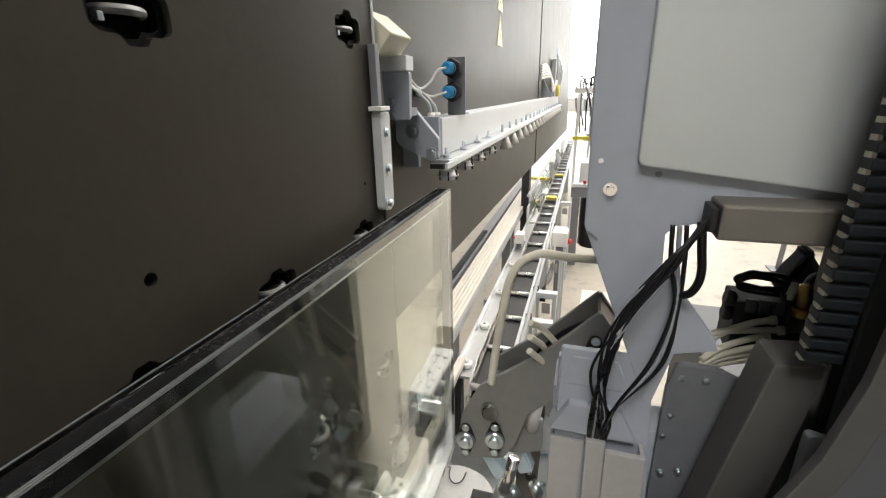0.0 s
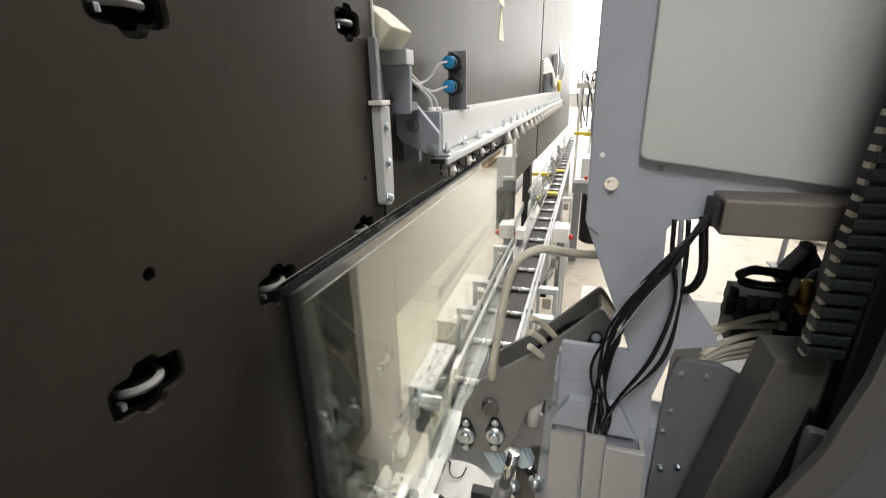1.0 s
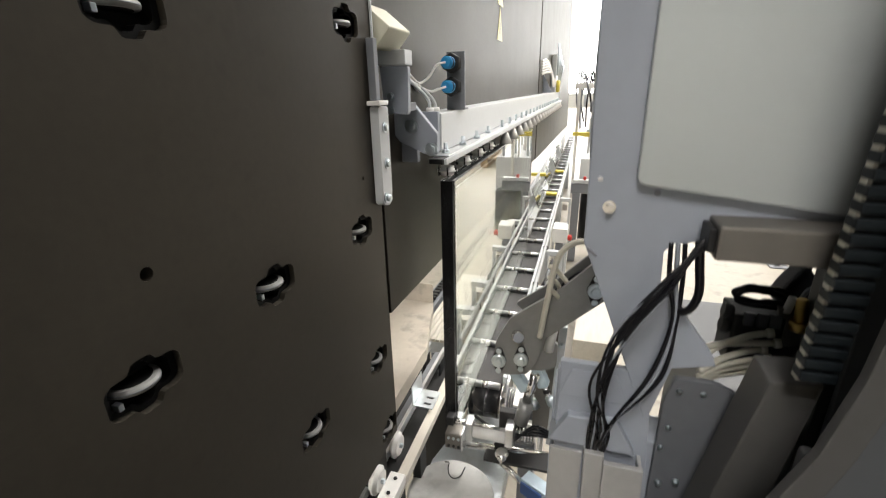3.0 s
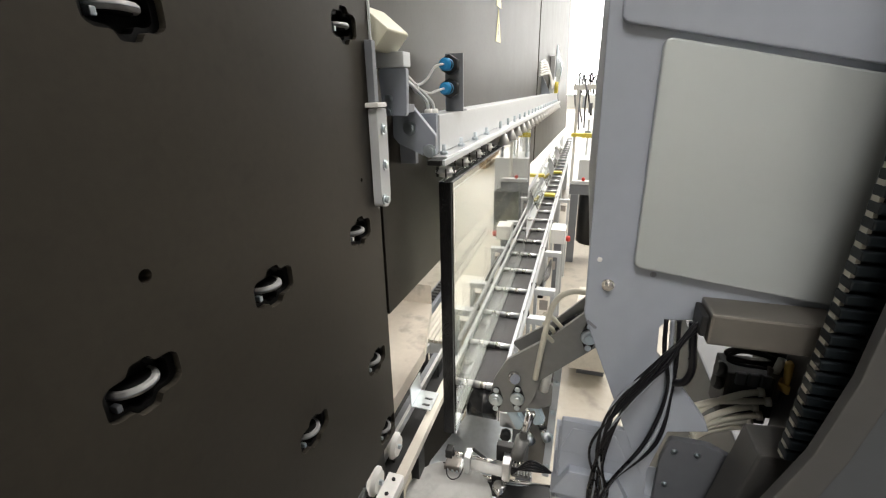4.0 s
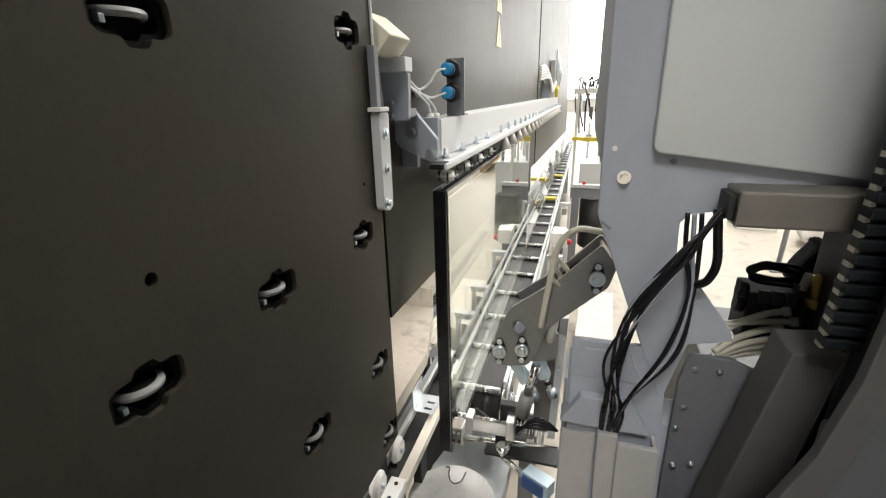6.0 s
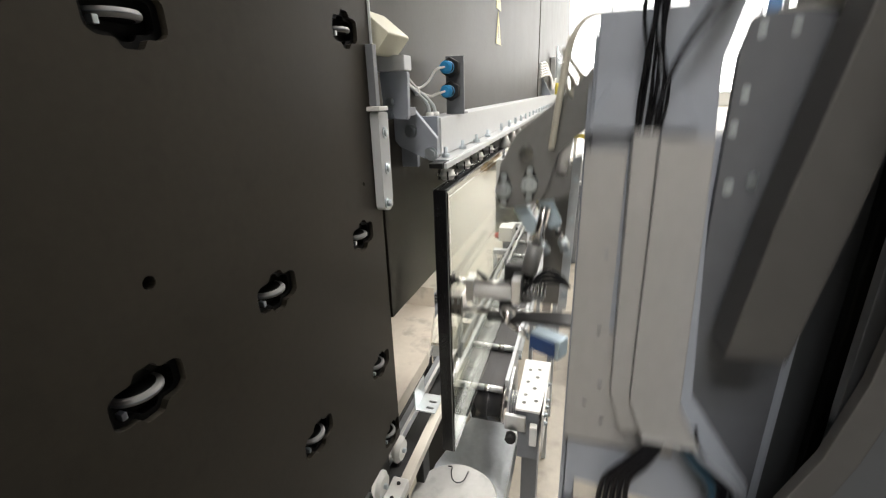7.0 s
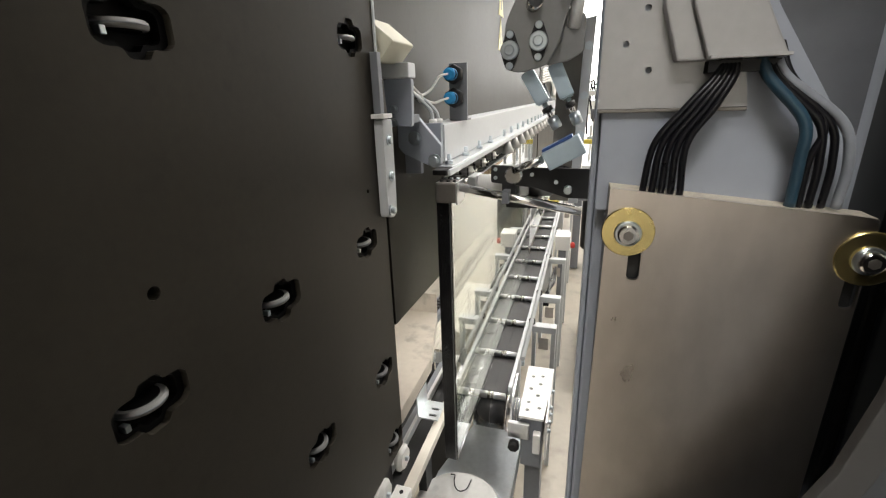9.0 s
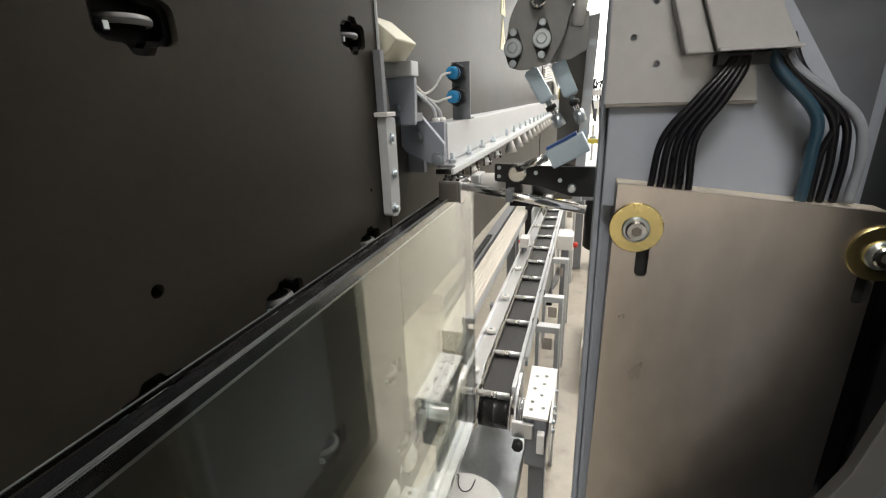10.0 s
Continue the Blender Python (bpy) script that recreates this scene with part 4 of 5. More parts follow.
part("box_profile", plate([(-0.1103, 0.9225), (-0.1335, 0.9245), (-0.1185, 0.80), (-0.1070, 0.725), (-0.0790, 0.725), (-0.0890, 0.80)], "x", 0.235, 0.262, 0.0015), M_GUARD_SHADED, carriage, "grey box profile, darkened to stand in for shade")
part("lug", plate(rounded([(-0.1285, 0.89), (-0.150, 0.885), (-0.150, 0.70), (-0.1285, 0.70)], 0.004), "x", 0.226, 0.232, 0.0006), M_PAINT_D, carriage)
for z in (0.874, 0.845, 0.80):
    part("lug_hole", rod((0.2252, -0.139, z), (0.2259, -0.139, z), 0.0045, seg=20), M_BLACK, carriage)
# valve block with hoses
part("valve_block", box(0.322, 0.352, -0.148, -0.117, 0.878, 0.918, 0.002), M_BLACK, carriage)
part("valve_block", box(0.330, 0.372, -0.188, -0.1485, 0.878, 0.912, 0.003), M_BLACK, carriage)
part("valve_plate", plate([(-0.142, 0.926), (-0.168, 0.918), (-0.166, 0.9), (-0.150, 0.896)], "x", 0.324, 0.329, 0.0006), M_STEELD, carriage)
for z in (0.918, 0.907):
    part("valve_knob", rod((0.326, -0.1165, z), (0.326, -0.1105, z + 0.001), 0.0058, seg=14, bev=0.001), M_BLACK, carriage)
for k in range(3):
    part("solenoid", box(0.318, 0.3215, -0.128 - 0.008 * k, -0.122 - 0.008 * k, 0.912, 0.9215, 0.0006), M_PANEL, carriage)
part("brass_fitting", rod((0.318, -0.1545, 0.9135), (0.318, -0.1515, 0.936), 0.0042, seg=12, r2=0.0034, bev=0.0008), M_BRASS, carriage)
part("brass_fitting", rod((0.318, -0.1545, 0.914), (0.318, -0.1540, 0.920), 0.0068, seg=6), M_BRASS, carriage)
for y0, z0, y1, z1 in ((-0.096, 0.889, -0.1385, 0.9075), (-0.096, 0.897, -0.1440, 0.9005), (-0.098, 0.878, -0.1370, 0.8945), (-0.098, 0.874, -0.1410, 0.8875), (-0.098, 0.871, -0.1360, 0.8815), (-0.098, 0.868, -0.1330, 0.8755)):
    part("air_hose", tube([(0.306, y0, z0), (0.312, y0 * 0.7 + y1 * 0.3, z0 * 0.6 + z1 * 0.4 + 0.001), (0.317, y0 * 0.3 + y1 * 0.7, z0 * 0.15 + z1 * 0.85), (0.320, y1, z1)], 0.0023), M_HOSE, carriage, "cream air hose")
    part("hose_nut", rod((0.320, y1 + 0.0008, z1 - 0.0003), (0.320, y1 - 0.003, z1 + 0.0004), 0.0034, seg=8), M_CREAM, carriage)
random.seed(5)
for k in range(8):
    q = [random.uniform(-1, 1) for _ in range(5)]
    part("loop_cable", tube([(0.33, -0.158, 0.924 + 0.003 * q[0]), (0.328, -0.142, 0.935 + 0.003 * q[1]), (0.326, -0.124, 0.9365 + 0.003 * q[2]), (0.3255, -0.1155 + 0.0015 * q[3], 0.931 + 0.003 * q[3]), (0.326, -0.122, 0.9265 + 0.003 * q[4]), (0.328, -0.140, 0.925 + 0.003 * q[0]), (0.332, -0.164, 0.924 + 0.004 * q[1])], 0.0013, seg=6, steps=6), M_CABLE, carriage)
part("cable_tie", rod((0.3255, -0.1475, 0.922), (0.3255, -0.1495, 0.9335), 0.0028, seg=8), M_WHITE, carriage)
part("dark_bag", plate(rounded([(-0.150, 0.918), (-0.156, 0.931), (-0.1655, 0.9475), (-0.1705, 0.941), (-0.178, 0.929), (-0.186, 0.912)], 0.004), "x", 0.352, 0.372, 0.004), M_BAG, carriage, "dark wrapped cable sleeve")
part("loop_cable", tube([(0.34, -0.160, 0.925), (0.338, -0.1625, 0.9345), (0.336, -0.169, 0.938), (0.336, -0.1765, 0.934), (0.338, -0.181, 0.924)], 0.0015, seg=6), M_CABLEG, carriage)
for y in (-0.1735, -0.1790):
    part("drop_cable", tube([(0.345, y - 0.002, 1.005), (0.344, y, 0.97), (0.343, y + 0.001, 0.925)], 0.0014 if y > -0.175 else 0.0022, seg=8), M_CABLE, carriage)

# upper cable bundle from the duct into the long channel
random.seed(7)
for k in range(13):
    o = [random.uniform(-1, 1) for _ in range(6)]
    mtl = M_CABLE if k not in (3, 8) else M_CABLEG
    part("cable", tube([(0.25, -0.079, 0.995 + 0.003 * o[0]), (0.247, -0.069 + 0.001 * o[1], 0.9885 + 0.003 * o[0]), (0.240, -0.054 + 0.004 * o[2], 0.966 + 0.004 * o[3]), (0.240, -0.036 + 0.004 * o[4], 0.934 + 0.005 * o[2]),
                        (0.243, -0.027 + 0.0055 * o[5], 0.895 + 0.006 * o[1]), (0.249, -0.0250 - 0.0010 * k + 0.001 * o[0], 0.860), (0.2565, -0.0260 - 0.00085 * k, 0.832)], random.uniform(0.0006, 0.00105), seg=8), mtl, carriage)
part("cable", tube([(0.252, -0.070, 0.991), (0.25, -0.0715, 0.978), (0.25, -0.0735, 0.962), (0.252, -0.071, 0.951), (0.26, -0.066, 0.944)], 0.0023), M_CABLE, carriage)
for k in (0, 1, 2):
    part("cable", tube([(0.262, -0.0585 - 0.0035 * k, 0.986), (0.26, -0.060 - 0.0035 * k, 0.965), (0.256, -0.0645 - 0.001 * k, 0.94), (0.250, -0.056 - 0.003 * k, 0.905), (0.247, -0.040, 0.872), (0.25, -0.033, 0.845)], 0.0013), M_CABLEG if k == 1 else M_CABLE, carriage)
# long channel with a side face
part("channel", plate([(-0.0245, 0.8385), (-0.0372, 0.8385), (-0.0388, low(1.0905)), (-0.0480, low(1.0655)), (-0.0355, low(1.0655)), (-0.0275, low(1.0905))], "x", 0.2505, 0.2675, 0.001), M_CHAN, carriage, "grey side of the cable channel")
part("channel_lid", plate([(-0.0368, 0.836), (-0.0610, 0.836), (-0.0660, low(1.0905)), (-0.0790, low(1.0655)), (-0.0477, low(1.0655)), (-0.0385, low(1.0905))], "x", 0.246, 0.2500, 0.0008), M_CHAN, carriage, "pale flat channel lid")
part("channel_flank", plate([(-0.0585, 0.834), (-0.0608, 0.834), (-0.0658, low(1.0905)), (-0.0788, low(1.0655)), (-0.0765, low(1.0655)), (-0.0640, low(1.0905))], "x", 0.2502, 0.2665), M_CHAN, carriage)
part("channel_lip", box(0.2430, 0.2459, -0.0790, -0.0477, low(1.0655), low(1.0670), 0.0003), M_CHAN, carriage)
for y, z in ((-0.012, 0.775), (-0.015, 0.775), (-0.012, 0.66), (-0.057, low(1.0623)), (-0.0816, low(1.0759))):
    part("hole", rod((0.2668, y, z), (0.2679, y, z), 0.0014, seg=12), M_BLACK, carriage)
part("steel_sheet", holed_plate([(-0.0020, low(1.0445)), (-0.0700, low(1.0445)), (-0.0560, low(1.12)), (-0.0235, low(1.13)), (-0.0235, low(1.24)), (-0.0020, low(1.24))],
     [[(y + 0.0016 * math.cos(k * math.pi / 6), low(z) + 0.0016 * math.sin(k * math.pi / 6)) for k in range(12)] for y, z in ((-0.0245, 1.0625), (-0.0215, 1.0905), (-0.013, 1.075), (-0.018, 1.13), (-0.018, 1.18))], "x", 0.2595, 0.2618), M_CHAN, carriage, "bent bare steel sheet")
part("sheet_bend", box(0.2595, 0.2745, -0.0700, -0.0020, low(1.0425), low(1.0443), 0.0004), M_STEELD, carriage)
# shoulder plate and lower cover
part("shoulder", plate(rounded([(-0.0045, low(1.31)), (-0.060, low(1.31)), (-0.0758, low(1.0896)), (-0.110, low(1.0368)), (-0.1162, low(1.0278)), (-0.1185, low(0.99)), (-0.0045, low(0.99))], 0.002), "x", 0.2625, 0.2675, 0.0008), M_PAINT, carriage)
part("lower_cover", holed_plate(rounded([(-0.0110, low(1.0060)), (-0.1264, low(0.9950)), (-0.1264, low(0.50)), (-0.0060, low(0.50))], 0.002),
          [rounded([(y - 0.0032, low(z0)), (y + 0.0032, low(z0)), (y + 0.0032, low(z1)), (y - 0.0032, low(z1))], 0.003, 3) for y, z0, z1 in ((-0.0262, 0.956, 0.976), (-0.1225, 0.950, 0.968))], "x", 0.245, 0.247), M_STEEL, carriage, "bare brushed steel front cover, blotchy reflections put into its colour")
# Solid black block painted in for the shade inside the channel's opening.
part("channel_mouth_shade", box(0.2507, 0.2660, -0.0775, -0.0490, low(1.0600), low(1.0650)), M_BLACK, carriage, "black block standing in for shade in the channel mouth")
part("cover_top", plate([(-0.0110, low(1.0058)), (-0.1264, low(0.9948)), (-0.1264, low(0.9925)), (-0.0110, low(1.0035))], "x", 0.2472, 0.2622), M_FOAM, carriage, "pale worn foam strip")
part("cover_side", box(0.2472, 0.30, -0.0128, -0.0108, low(0.50), low(1.003), 0.0004), M_STEELD, carriage)
# Black filler added behind the cover so its slots read as shaded.
part("slot_shade_core", box(0.250, 0.2615, -0.1262, -0.014, low(0.5), low(0.99)), M_BLACK, carriage)
for y, z in ((-0.0205, 0.9831), (-0.1244, 0.9762)):
    w = part("washer", rod((0.2448, y - 0.001, low(z)), (0.2435, y - 0.001, low(z)), 0.0132, seg=40, bev=0.0004), M_YZINC, carriage, "yellow zinc-plated washer")
    part("flange", rod((0.2435, y - 0.001, low(z - 0.0005)), (0.2418, y - 0.001, low(z - 0.0005)), 0.0068, seg=32, bev=0.0006), M_ZINC, w)
    part("screw_head", rod((0.2418, y - 0.001, low(z - 0.0005)), (0.2385, y - 0.001, low(z - 0.0005)), 0.0052, seg=32, bev=0.0008), M_CHROME, w)
    part("socket", rod((0.2386, y - 0.001, low(z - 0.0005)), (0.2383, y - 0.001, low(z - 0.0005)), 0.0027, seg=6), M_STEELD, w)
# lower cable bundles from channel to cover
for k in range(5):
    q = k * 0.0044
    part("cable", tube([(0.256, -0.0545 - 0.0016 * k, low(1.072)), (0.251, -0.0535 - 0.0018 * k, low(1.060)), (0.2475, -0.0415 - 0.0030 * k, low(1.045)), (0.247, -0.0295 - 0.0036 * k, low(1.028)), (0.2485, -0.0265 - q, low(1.003))], 0.0017, seg=10), M_CABLE, carriage)
for k, (m, r, y) in enumerate(((M_CABLEB, 0.0026, -0.0930), (M_CABLE, 0.0018, -0.1005), (M_CABLE, 0.0017, -0.1055), (M_CABLEG, 0.0022, -0.1115), (M_CABLE, 0.0016, -0.0965))):
    part("cable", tube([(0.256, -0.070 - 0.002 * k, low(1.072)), (0.251, -0.0735 - 0.0022 * k, low(1.058)), (0.248, (y - 0.075) / 2 - 0.0015 * k - 0.006, low(1.038)), (0.249, y + 0.001, low(1.02)), (0.252, y, low(0.998))], r, seg=10), m, carriage)

# ==== SEALING ARM ====
AO = (0.6, 0.0, 0.9)
arm = thing("sealing_arm", AO, "grey steel sealing arm with cylinders and nozzle", "robot arm")
part("arm_plate", plate(rounded([(-0.0355, 1.2873), (-0.0565, 1.2567), (-0.0486, 1.2266), (0.0300, 1.152), (0.0400, 1.112), (0.0540, 1.086), (0.0872, 1.0785), (0.1035, 1.083), (0.1090, 1.0994), (0.1034, 1.1381), (0.0829, 1.1795), (0.0163, 1.2325)], 0.006), "x", 0.590, 0.597, 0.0008), M_ARM, arm, "grey steel arm plate")
part("rear_plate", plate(rounded([(-0.0355, 1.2873), (-0.0565, 1.2567), (-0.0486, 1.2266), (0.02, 1.16), (0.05, 1.15), (0.0829, 1.1795), (0.0163, 1.2325)], 0.006), "x", 0.640, 0.646, 0.0008), M_ARM, arm)
part("web", plate([(-0.040, 1.252), (0.0163, 1.2005), (0.075, 1.150), (0.073, 1.146), (0.014, 1.1965), (-0.042, 1.248)], "x", 0.5975, 0.6395), M_ARMIN, arm, "brownish inside of the arm")
for k in range(3):
    part("inner_cable", tube([(0.607 + 0.009 * k, -0.035, 1.262), (0.606 + 0.009 * k, 0.0, 1.232 + 0.003 * k), (0.606 + 0.009 * k, 0.035, 1.197), (0.608 + 0.009 * k, 0.068, 1.165)], 0.0042, seg=8), M_CABLE, arm)
part("cylinder_mount", plate(rounded([(0.012, 1.100), (0.030, 1.090), (0.088, 1.082), (0.095, 1.125), (0.040, 1.150), (0.012, 1.140)], 0.004), "x", 0.6000, 0.6055, 0.0006), M_ARM, arm)
for y, z in ((0.0983, 1.1045), (0.0643, 1.1128), (-0.0326, 1.2393)):
    br_ = part("bearing", rod((0.5898, y, z), (0.583, y, z), 0.0110, seg=32, bev=0.001), M_ZINC, arm, "pale flanged bearing")
    part("flange", plate(rounded([(y - 0.004, z - 0.022), (y + 0.004, z - 0.022), (y + 0.012, z), (y + 0.004, z + 0.022), (y - 0.004, z + 0.022), (y - 0.012, z)], 0.004), "x", 0.5875, 0.5897, 0.0004), M_BLACK, br_)
    part("axle", rod((0.583, y, z), (0.580, y, z), 0.006, seg=20, bev=0.001), M_ZINC, br_)
    for s_ in (-0.0175, 0.0175):
        part("screw", rod((0.5875, y, z + s_), (0.5845, y, z + s_), 0.0045, seg=16, bev=0.0008), M_ZINC, br_)
part("link_pin", rod((0.5898, 0.072, 1.152), (0.578, 0.068, 1.155), 0.009, seg=20, bev=0.001), M_CHROME, arm)
hose = part("hose", tube([(0.66, -0.120, 1.268), (0.63, -0.080, 1.290), (0.6, -0.0339, 1.3022), (0.585, -0.0013, 1.3077), (0.578, 0.020, 1.2859), (0.575, 0.030, 1.2259), (0.576, 0.035, 1.185), (0.580, 0.038, 1.160)], 0.0042), M_HOSE, arm, "thick cream material hose")
for k in range(3):
    part("thin_hose", tube([(0.580, 0.030, 1.272 - 0.016 * k), (0.592, 0.021 - 0.002 * k, 1.262 - 0.02 * k), (0.604, 0.006 + 0.009 * k, 1.240 - 0.012 * k), (0.618, -0.004 + 0.013 * k, 1.218 - 0.010 * k), (0.622, -0.008 + 0.014 * k, 1.205 - 0.010 * k)], 0.0034, seg=8), M_HOSE, arm)
part("end_cap", plate([(-0.0360, 1.2800), (-0.0560, 1.2550), (-0.0530, 1.2520), (-0.0335, 1.2770)], "x", 0.5972, 0.6398), M_ARMIN, arm)
# two cylinders under the plate
for (p, q, r_) in (((0.612, 0.0800, 1.080), (0.610, 0.0570, 1.0420), 0.0090), ((0.625, 0.0470, 1.088), (0.620, 0.0285, 1.0480), 0.0095)):
    P_, Q_ = Vector(p), Vector(q)
    dd = (Q_ - P_).normalized()
    bm = B()
    xa = (Vector((1, 0, 0)) - dd * dd.x).normalized()
    mm = Matrix.Translation((P_ + Q_) / 2) @ Matrix((xa, dd.cross(xa), dd)).transposed().to_4x4() @ Matrix.Diagonal((r_ * 2, r_ * 1.9, (Q_ - P_).length, 1))
    bmesh.ops.create_cube(bm, size=1.0, matrix=mm)
    bmesh.ops.bevel(bm, geom=bm.edges[:], offset=0.002, segments=2, affect="EDGES")
    cyl = part("cylinder", bm, M_ANOD, arm, "square aluminium air cylinder")
    part("piston_rod", rod(Q_, Q_ + dd * 0.036, 0.0036, seg=14), M_CHROME, cyl)
    part("lock_nut", rod(Q_ + dd * 0.006, Q_ + dd * 0.012, 0.0068, seg=6), M_BLACK, cyl)
    part("rod_eye", rod(Q_ + dd * 0.02, Q_ + dd * 0.036, 0.0072, seg=12, bev=0.001), M_ZINC, cyl)
# tall rail beside the tool (lower slide)
part("slide_plate", plate([(0.0090, 1.1350), (0.0215, 0.9050), (0.0480, 0.9050), (0.0450, 1.1340)], "x", 0.6605, 0.6655, 0.0008), M_ARML, arm, "brown-grey slide plate")
part("slide_bar", plate([(0.0000, 1.1440), (0.0125, 1.1420), (0.0210, 0.9050), (0.0080, 0.9050)], "x", 0.6470, 0.6600, 0.001), M_PAINT_L, arm)
for z in (1.11, 1.05, 1.0, 0.93):
    screw((0.647, 0.0060 - (z - 1.144) * 0.0340, z), (-1, 0, 0), 0.0035, 0.004, "bolt", arm)
part("long_cylinder", rod((0.602, 0.0180, 1.185), (0.602, 0.0255, 1.125), 0.0075, seg=20, bev=0.0015), M_WHITE, arm)

# tool head: turns about the line across the glass at the nozzle
HP = Vector((0.600, 0.09, 0.940))
head = new("tool_head", bpy.data.meshes.new("tool_head"))
head.parent = arm
ORIGIN[arm] = Vector(AO)
ORIGIN[head] = HP
bmh = rod((0.626, 0.002, 0.903), (0.601, 0.163, 0.912), 0.0058, seg=20)
bmesh.ops.translate(bmh, verts=bmh.verts, vec=-HP)
bmh.to_mesh(head.data)
bmh.free()
head.data.materials.append(M_CHROME)
tagged(head, "polished nozzle rod of the tool head")
head.location = HP - Vector(AO)
part("rod_sleeve", rod((0.602, 0.0535, 1.025), (0.600, 0.062, 0.982), 0.0115, seg=24, bev=0.0015), M_ARM, head)
part("long_cylinder", rod((0.602, 0.0425, 1.080), (0.602, 0.0535, 1.0255), 0.0075, seg=20, bev=0.001), M_CHROME, head)
part("nozzle", box(0.594, 0.6225, 0.163, 0.192, 0.902, 0.934, 0.003), M_STEELD, head)
for y in (0.1665, 0.1755, 0.1845):
    part("nozzle_screw", rod((0.594, y, 0.9265), (0.5915, y, 0.9265), 0.0024, seg=10), M_ZINC, head)
    part("nozzle_screw", rod((0.594, y, 0.9095), (0.5915, y, 0.9095), 0.0024, seg=10), M_BLACK, head)
part("nozzle_plate", box(0.5935, 0.6230, 0.1600, 0.1628, 0.899, 0.937, 0.0008), M_ALU, head)
part("nozzle_tip", rod((0.6225, 0.182, 0.916), (0.6238, 0.182, 0.916), 0.008, seg=16, r2=0.004), M_BLACK, head)
part("rod_collar", box(0.603, 0.619, 0.092, 0.101, 0.899, 0.920, 0.001), M_PAINT_D, head)
part("upper_rod", rod((0.602, 0.152, 0.957), (0.602, 0.178, 0.959), 0.005, seg=16), M_CHROME, head)
part("upper_tip", box(0.595, 0.612, 0.176, 0.189, 0.951, 0.968, 0.002), M_BLACK, head)
part("upper_block", box(0.590, 0.614, 0.142, 0.1535, 0.930, 0.967, 0.0015), M_ALU, head)
part("tool_cylinder", rod((0.602, 0.086, 0.947), (0.602, 0.1415, 0.947), 0.0125, seg=28, bev=0.001), M_WHITE, head)
part("guide_bar", rod((0.598, 0.086, 0.963), (0.598, 0.1415, 0.963), 0.0035, seg=12), M_CHROME, head)
part("back_block", box(0.588, 0.616, 0.0715, 0.0855, 0.936, 0.973, 0.0015), M_ALU, head)
for k in range(7):
    part("spring_coil", rod((0.602, 0.036 + k * 0.005, 0.958), (0.602, 0.0385 + k * 0.005, 0.958), 0.0125, seg=20), M_CHROME, head)
part("motor", rod((0.606, 0.040, 0.947), (0.606, 0.071, 0.947), 0.011, seg=24, bev=0.002), M_ARM, head)
part("black_frame", box(0.615, 0.630, 0.058, 0.100, 0.925, 0.985, 0.002), M_BLACK, head, "black anodised tool frame")
part("clamp", box(0.596, 0.612, 0.086, 0.104, 0.917, 0.933, 0.001), M_BLACK, head)
part("lever", plate(rounded([(0.5715, 0.118), (0.5945, 0.118), (0.600, 0.06), (0.612, 0.02), (0.612, -0.01), (0.575, -0.01), (0.5745, 0.05)], 0.004), "z", 0.9135, 0.9185, 0.0005), M_BLACK, head, "flat black lever")
for x, y in ((0.577, 0.112), (0.588, 0.112), (0.583, 0.065), (0.592, 0.035)):
    part("lever_hole", rod((x, y, 0.9128), (x, y, 0.9134), 0.0026, seg=12), M_ZINC, head)
part("lever_pin", rod((0.60, 0.02, 0.9134), (0.60, 0.02, 0.900), 0.005, seg=14, bev=0.001), M_ZINC, head)
part("joint_link", rod((0.578, 0.088, 0.912), (0.562, 0.052, 0.898), 0.005, seg=14), M_CHROME, head)
part("joint_eye", rod((0.584, 0.0885, 0.930), (0.584, 0.0885, 0.9095), 0.0115, seg=28, bev=0.002), M_CHROME, head)
bm = box(0.543, 0.566, 0.004, 0.050, 0.886, 0.914, 0.0015)
bmesh.ops.rotate(bm, verts=bm.verts, cent=(0.553, 0.03, 0.92), matrix=Matrix.Rotation(radians(-28), 3, "Z"))
part("actuator", bm, M_ANOD, head, "pale aluminium actuator block")
bm = box(0.5395, 0.5428, 0.010, 0.048, 0.888, 0.910, 0.0005)
bmesh.ops.rotate(bm, verts=bm.verts, cent=(0.553, 0.03, 0.92), matrix=Matrix.Rotation(radians(-28), 3, "Z"))
part("actuator_cap", bm, M_NAVY, head)
for k in range(4):
    part("thin_cable", tube([(0.59, 0.068, 0.966 - 0.004 * k), (0.585, 0.04, 0.975 + 0.006 * k), (0.588, 0.018, 0.975 + 0.004 * k), (0.60, 0.004, 0.965)], 0.0022, seg=8), M_CABLE, head)
part("feed_tube", tube([(0.605, 0.14, 0.975), (0.606, 0.12, 0.960), (0.607, 0.098, 0.945)], 0.0028, seg=8), M_BLACK, head)

# ==== MACHINE FRAME AT THE CAMERA ====
gd = thing("machine_guard", (0.2, -0.16, 0.0), "curved grey machine guard beside the carriage", "guard")
edge = [(-0.121, 1.6), (-0.1215, 1.05), (-0.1215, 0.97), (-0.1190, 0.9334), (-0.1115, 0.8925), (-0.099, 0.857), (-0.073, 0.80), (-0.02, 0.70)]
inner = [(y - 0.0135 if z > 0.86 else y - 0.016, z) for y, z in edge]
part("rim", plate(edge + inner[::-1], "x", 0.196, 0.202, 0.0008), M_GUARD_SHADED, gd, "grey guard rim, darkened to stand in for shade")
part("panel", plate([(y - 0.0005, z) for y, z in inner] + [(-0.03, 0.0), (-0.60, 0.0), (-0.60, 1.6)], "x", 0.199, 0.204), M_PANEL, gd)
mc = thing("machine_column", (0.45, -0.28, 0.0), "dark grey vertical machine column with guide rail", "column")
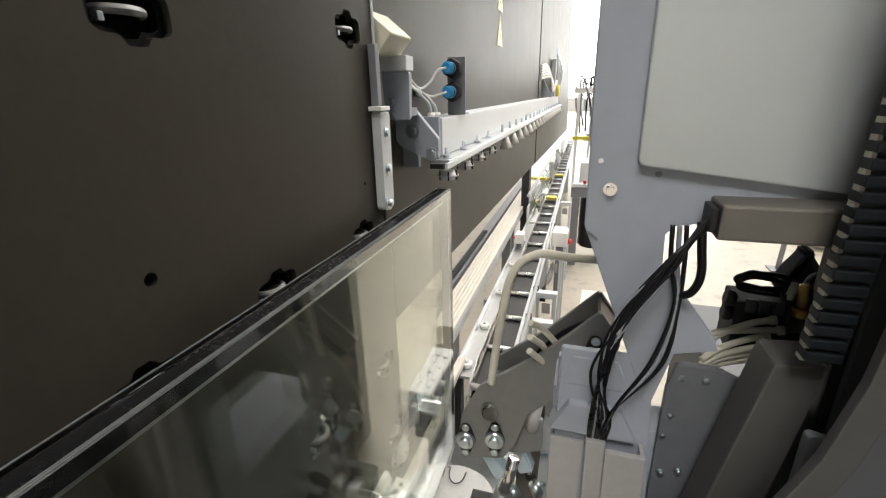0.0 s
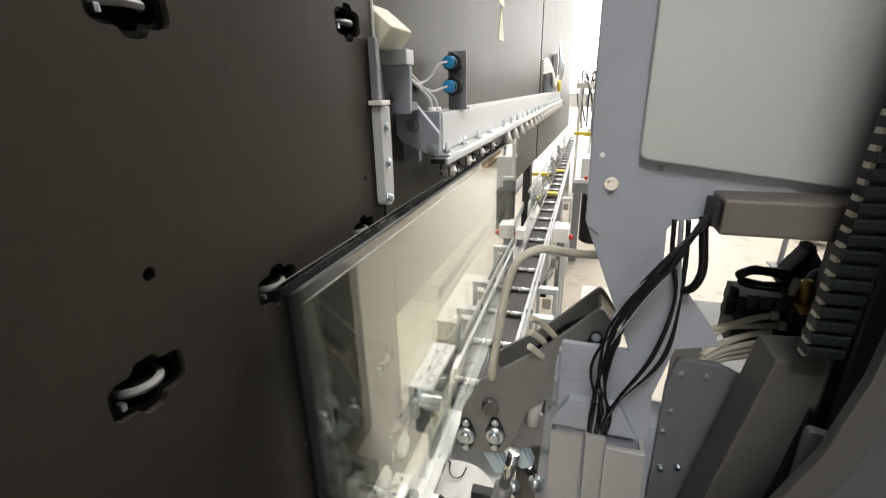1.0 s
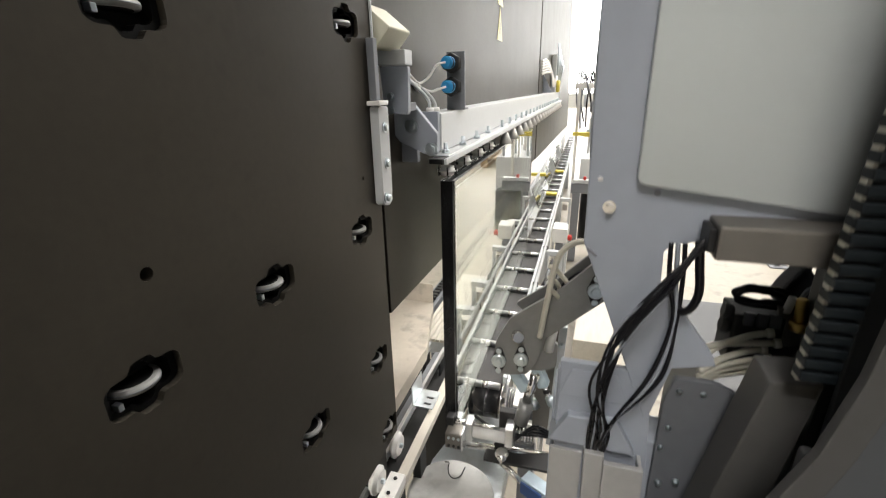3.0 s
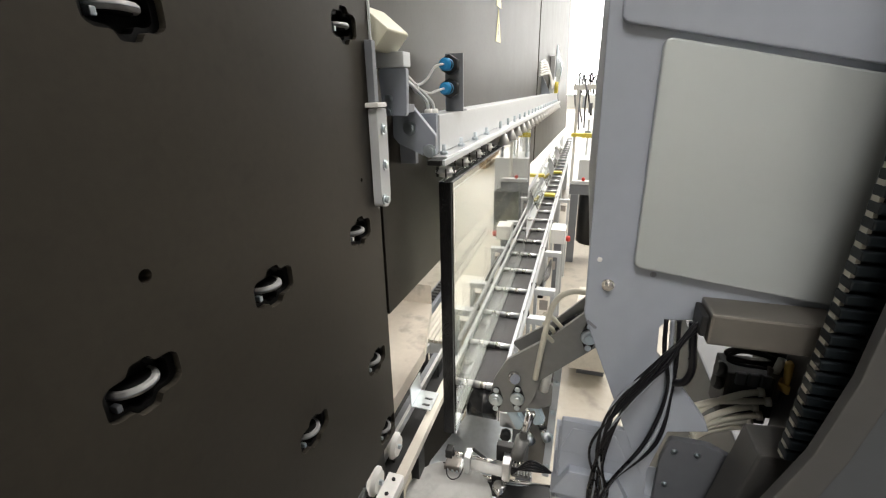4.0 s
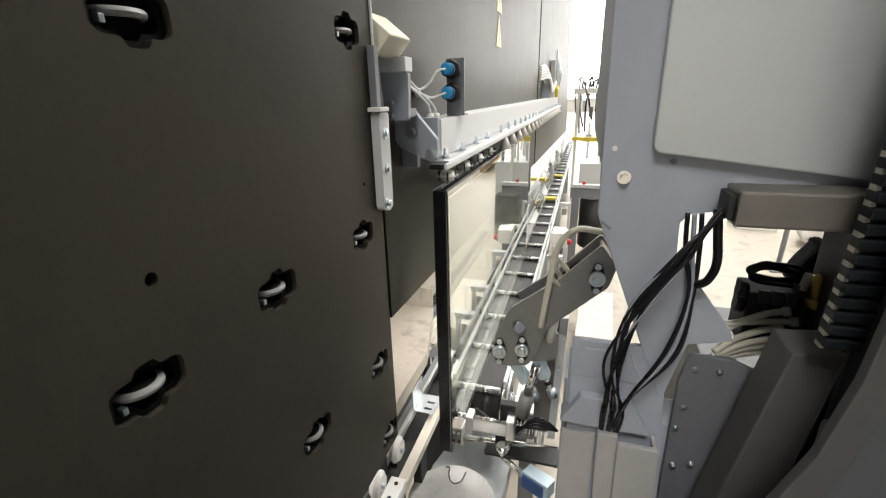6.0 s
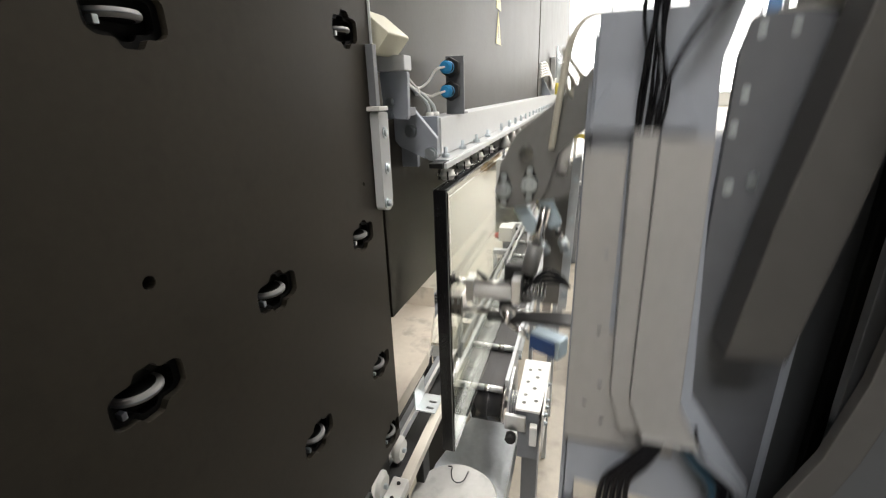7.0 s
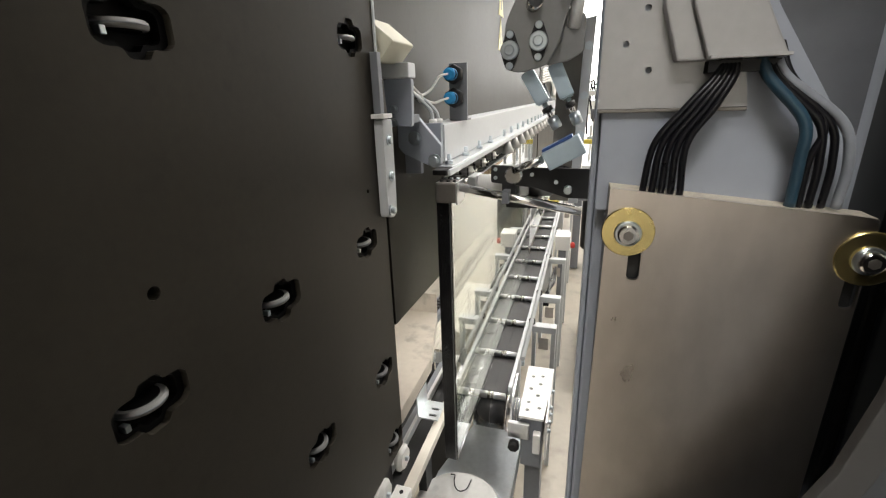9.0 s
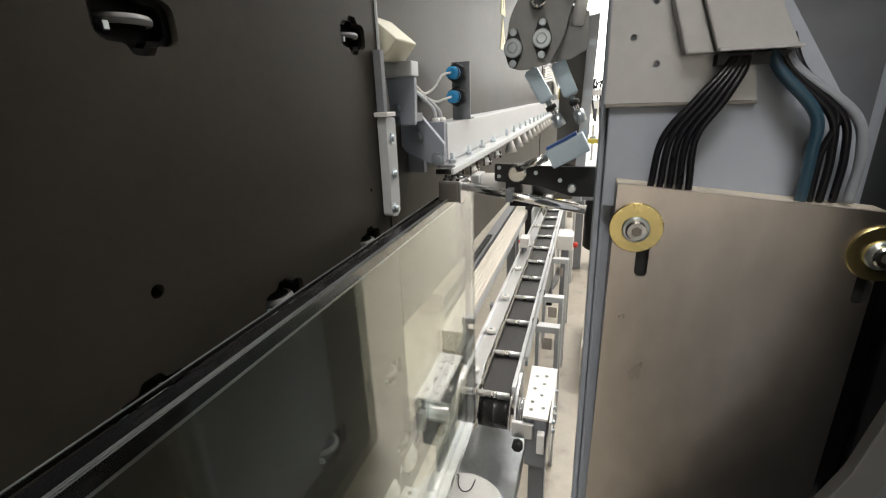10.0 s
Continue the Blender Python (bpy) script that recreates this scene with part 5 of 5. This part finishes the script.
part("post", box(0.33, 0.52, -0.46, -0.265, 0.0, 2.3, 0.003), M_PAINT_D, mc)
part("guide_rail", box(0.285, 0.329, -0.176, -0.152, 0.0, 2.3, 0.002), M_BLACK, mc)
part("rail_strip", box(0.280, 0.2848, -0.170, -0.158, 0.0, 2.3, 0.001), M_PANEL, mc)
# Unseen dark blocks and ribs, added to darken glass reflections and shade the wall.
mh = thing("shade_cabinet", (-0.3, -0.4, 0.0), "unseen dark grey blocks added to darken glass reflections and the wall", "cabinet")
part("base", box(-1.2, 0.158, -0.60, -0.13, 0.0, 0.66, 0.004), M_PANEL, mh)
part("front_base", box(0.16, 1.05, -0.62, -0.24, 0.0, 0.58, 0.004), M_PANEL, mh)
part("side", box(-1.2, 0.15, -0.66, -0.62, 0.0, 2.3, 0.003), M_PANEL, mh)
for k in range(14):
    part("dark_rib", box(-1.19 + k * 0.03, -1.175 + k * 0.03, -0.1295, -0.11, 0.25, 0.62, 0.002), M_BLACK, mh)


def motions():
    gy = (GY0 + GY1) / 2
    run = [(0, -0.40), (0.2, -0.395), (0.4, -0.345), (0.5, -0.295), (0.6, -0.22), (0.7, -0.12), (0.8, 0.0), (0.9, 0.115), (1.0, 0.234), (1.1, 0.315), (1.2, 0.378), (1.3, 0.43), (1.5, 0.515), (1.7, 0.570),
           (2.0, 0.600), (2.2, 0.618), (2.4, GX), (5.05, GX), (5.15, 0.612), (5.25, 0.594), (5.35, 0.588), (9.0, 0.587), (9.1, 0.575), (9.2, 0.535), (9.3, 0.460), (9.4, 0.355), (9.5, 0.230), (9.6, 0.105), (9.7, -0.02), (9.8, -0.13), (9.9, -0.225), (10, -0.305)]
    walk(glass_unit, [(t, pose(x, gy, GZ0)) for t, x in run])
    lift = [(0, 0.0083, -0.007), (2.55, 0.0083, -0.007), (2.8, 0.008, -0.009), (3.2, 0.004, -0.038), (3.6, 0.0005, -0.064), (3.8, 0.0005, -0.0665), (4.5, 0.0005, -0.066), (4.6, 0.0005, -0.060), (4.7, 0.0003, -0.037), (4.8, 0, -0.012), (4.9, 0, -0.001),
            (5.0, 0, 0), (6.2, 0, 0), (6.5, 0, 0.03), (6.8, 0, 0.122), (7.0, 0, 0.19), (7.2, 0, 0.285), (7.4, 0, 0.36), (7.5, 0, 0.380), (7.6, 0, 0.396), (7.7, 0, 0.406), (7.9, 0, R9), (10, 0, R9)]
    walk(carriage, [(t, pose(CO[0], CO[1] + y, CO[2] + z)) for t, y, z in lift])
    reach = [(0, -0.185, 0.007, -0.437), (1.8, -0.185, 0.007, -0.437), (2.2, -0.155, 0.006, -0.437), (2.5, -0.06, 0.004, -0.437), (2.75, 0, 0, -0.437), (3.2, 0, 0, -0.48), (3.6, 0, 0, -0.522), (3.8, 0, 0, -0.525), (4.5, 0, 0, -0.525), (4.6, 0, 0, -0.515),
             (4.7, 0, 0, -0.485), (4.8, 0, 0, -0.447), (4.9, 0, 0, -0.432), (5.0, 0, 0, -0.43), (6.2, 0, 0, -0.43), (6.5, 0, 0, -0.395), (6.8, 0, 0, -0.275), (7.0, 0, 0, -0.18), (7.2, 0, 0, -0.10), (7.4, 0, 0, -0.04), (7.5, 0, 0, -0.022), (7.7, 0, 0, -0.004), (7.9, 0, 0, 0), (10, 0, 0, 0)]
    walk(arm, [(t, pose(AO[0] + x, AO[1] + y, AO[2] + z)) for t, x, y, z in reach])
    walk(hose, [(t, pose(0, 0.030 * f, 0.034 * f)) for t, f in ((0, 1), (1.8, 1), (2.2, 0.75), (2.5, 0.3), (2.75, 0), (10, 0))])
    hp = HP - Vector(AO)
    walk(head, [(t, pose(*hp, 0, a, 0)) for t, a in ((0, 0), (7.95, 0), (8.05, 30), (8.15, 68), (8.25, 90), (10, 90))])


motions()
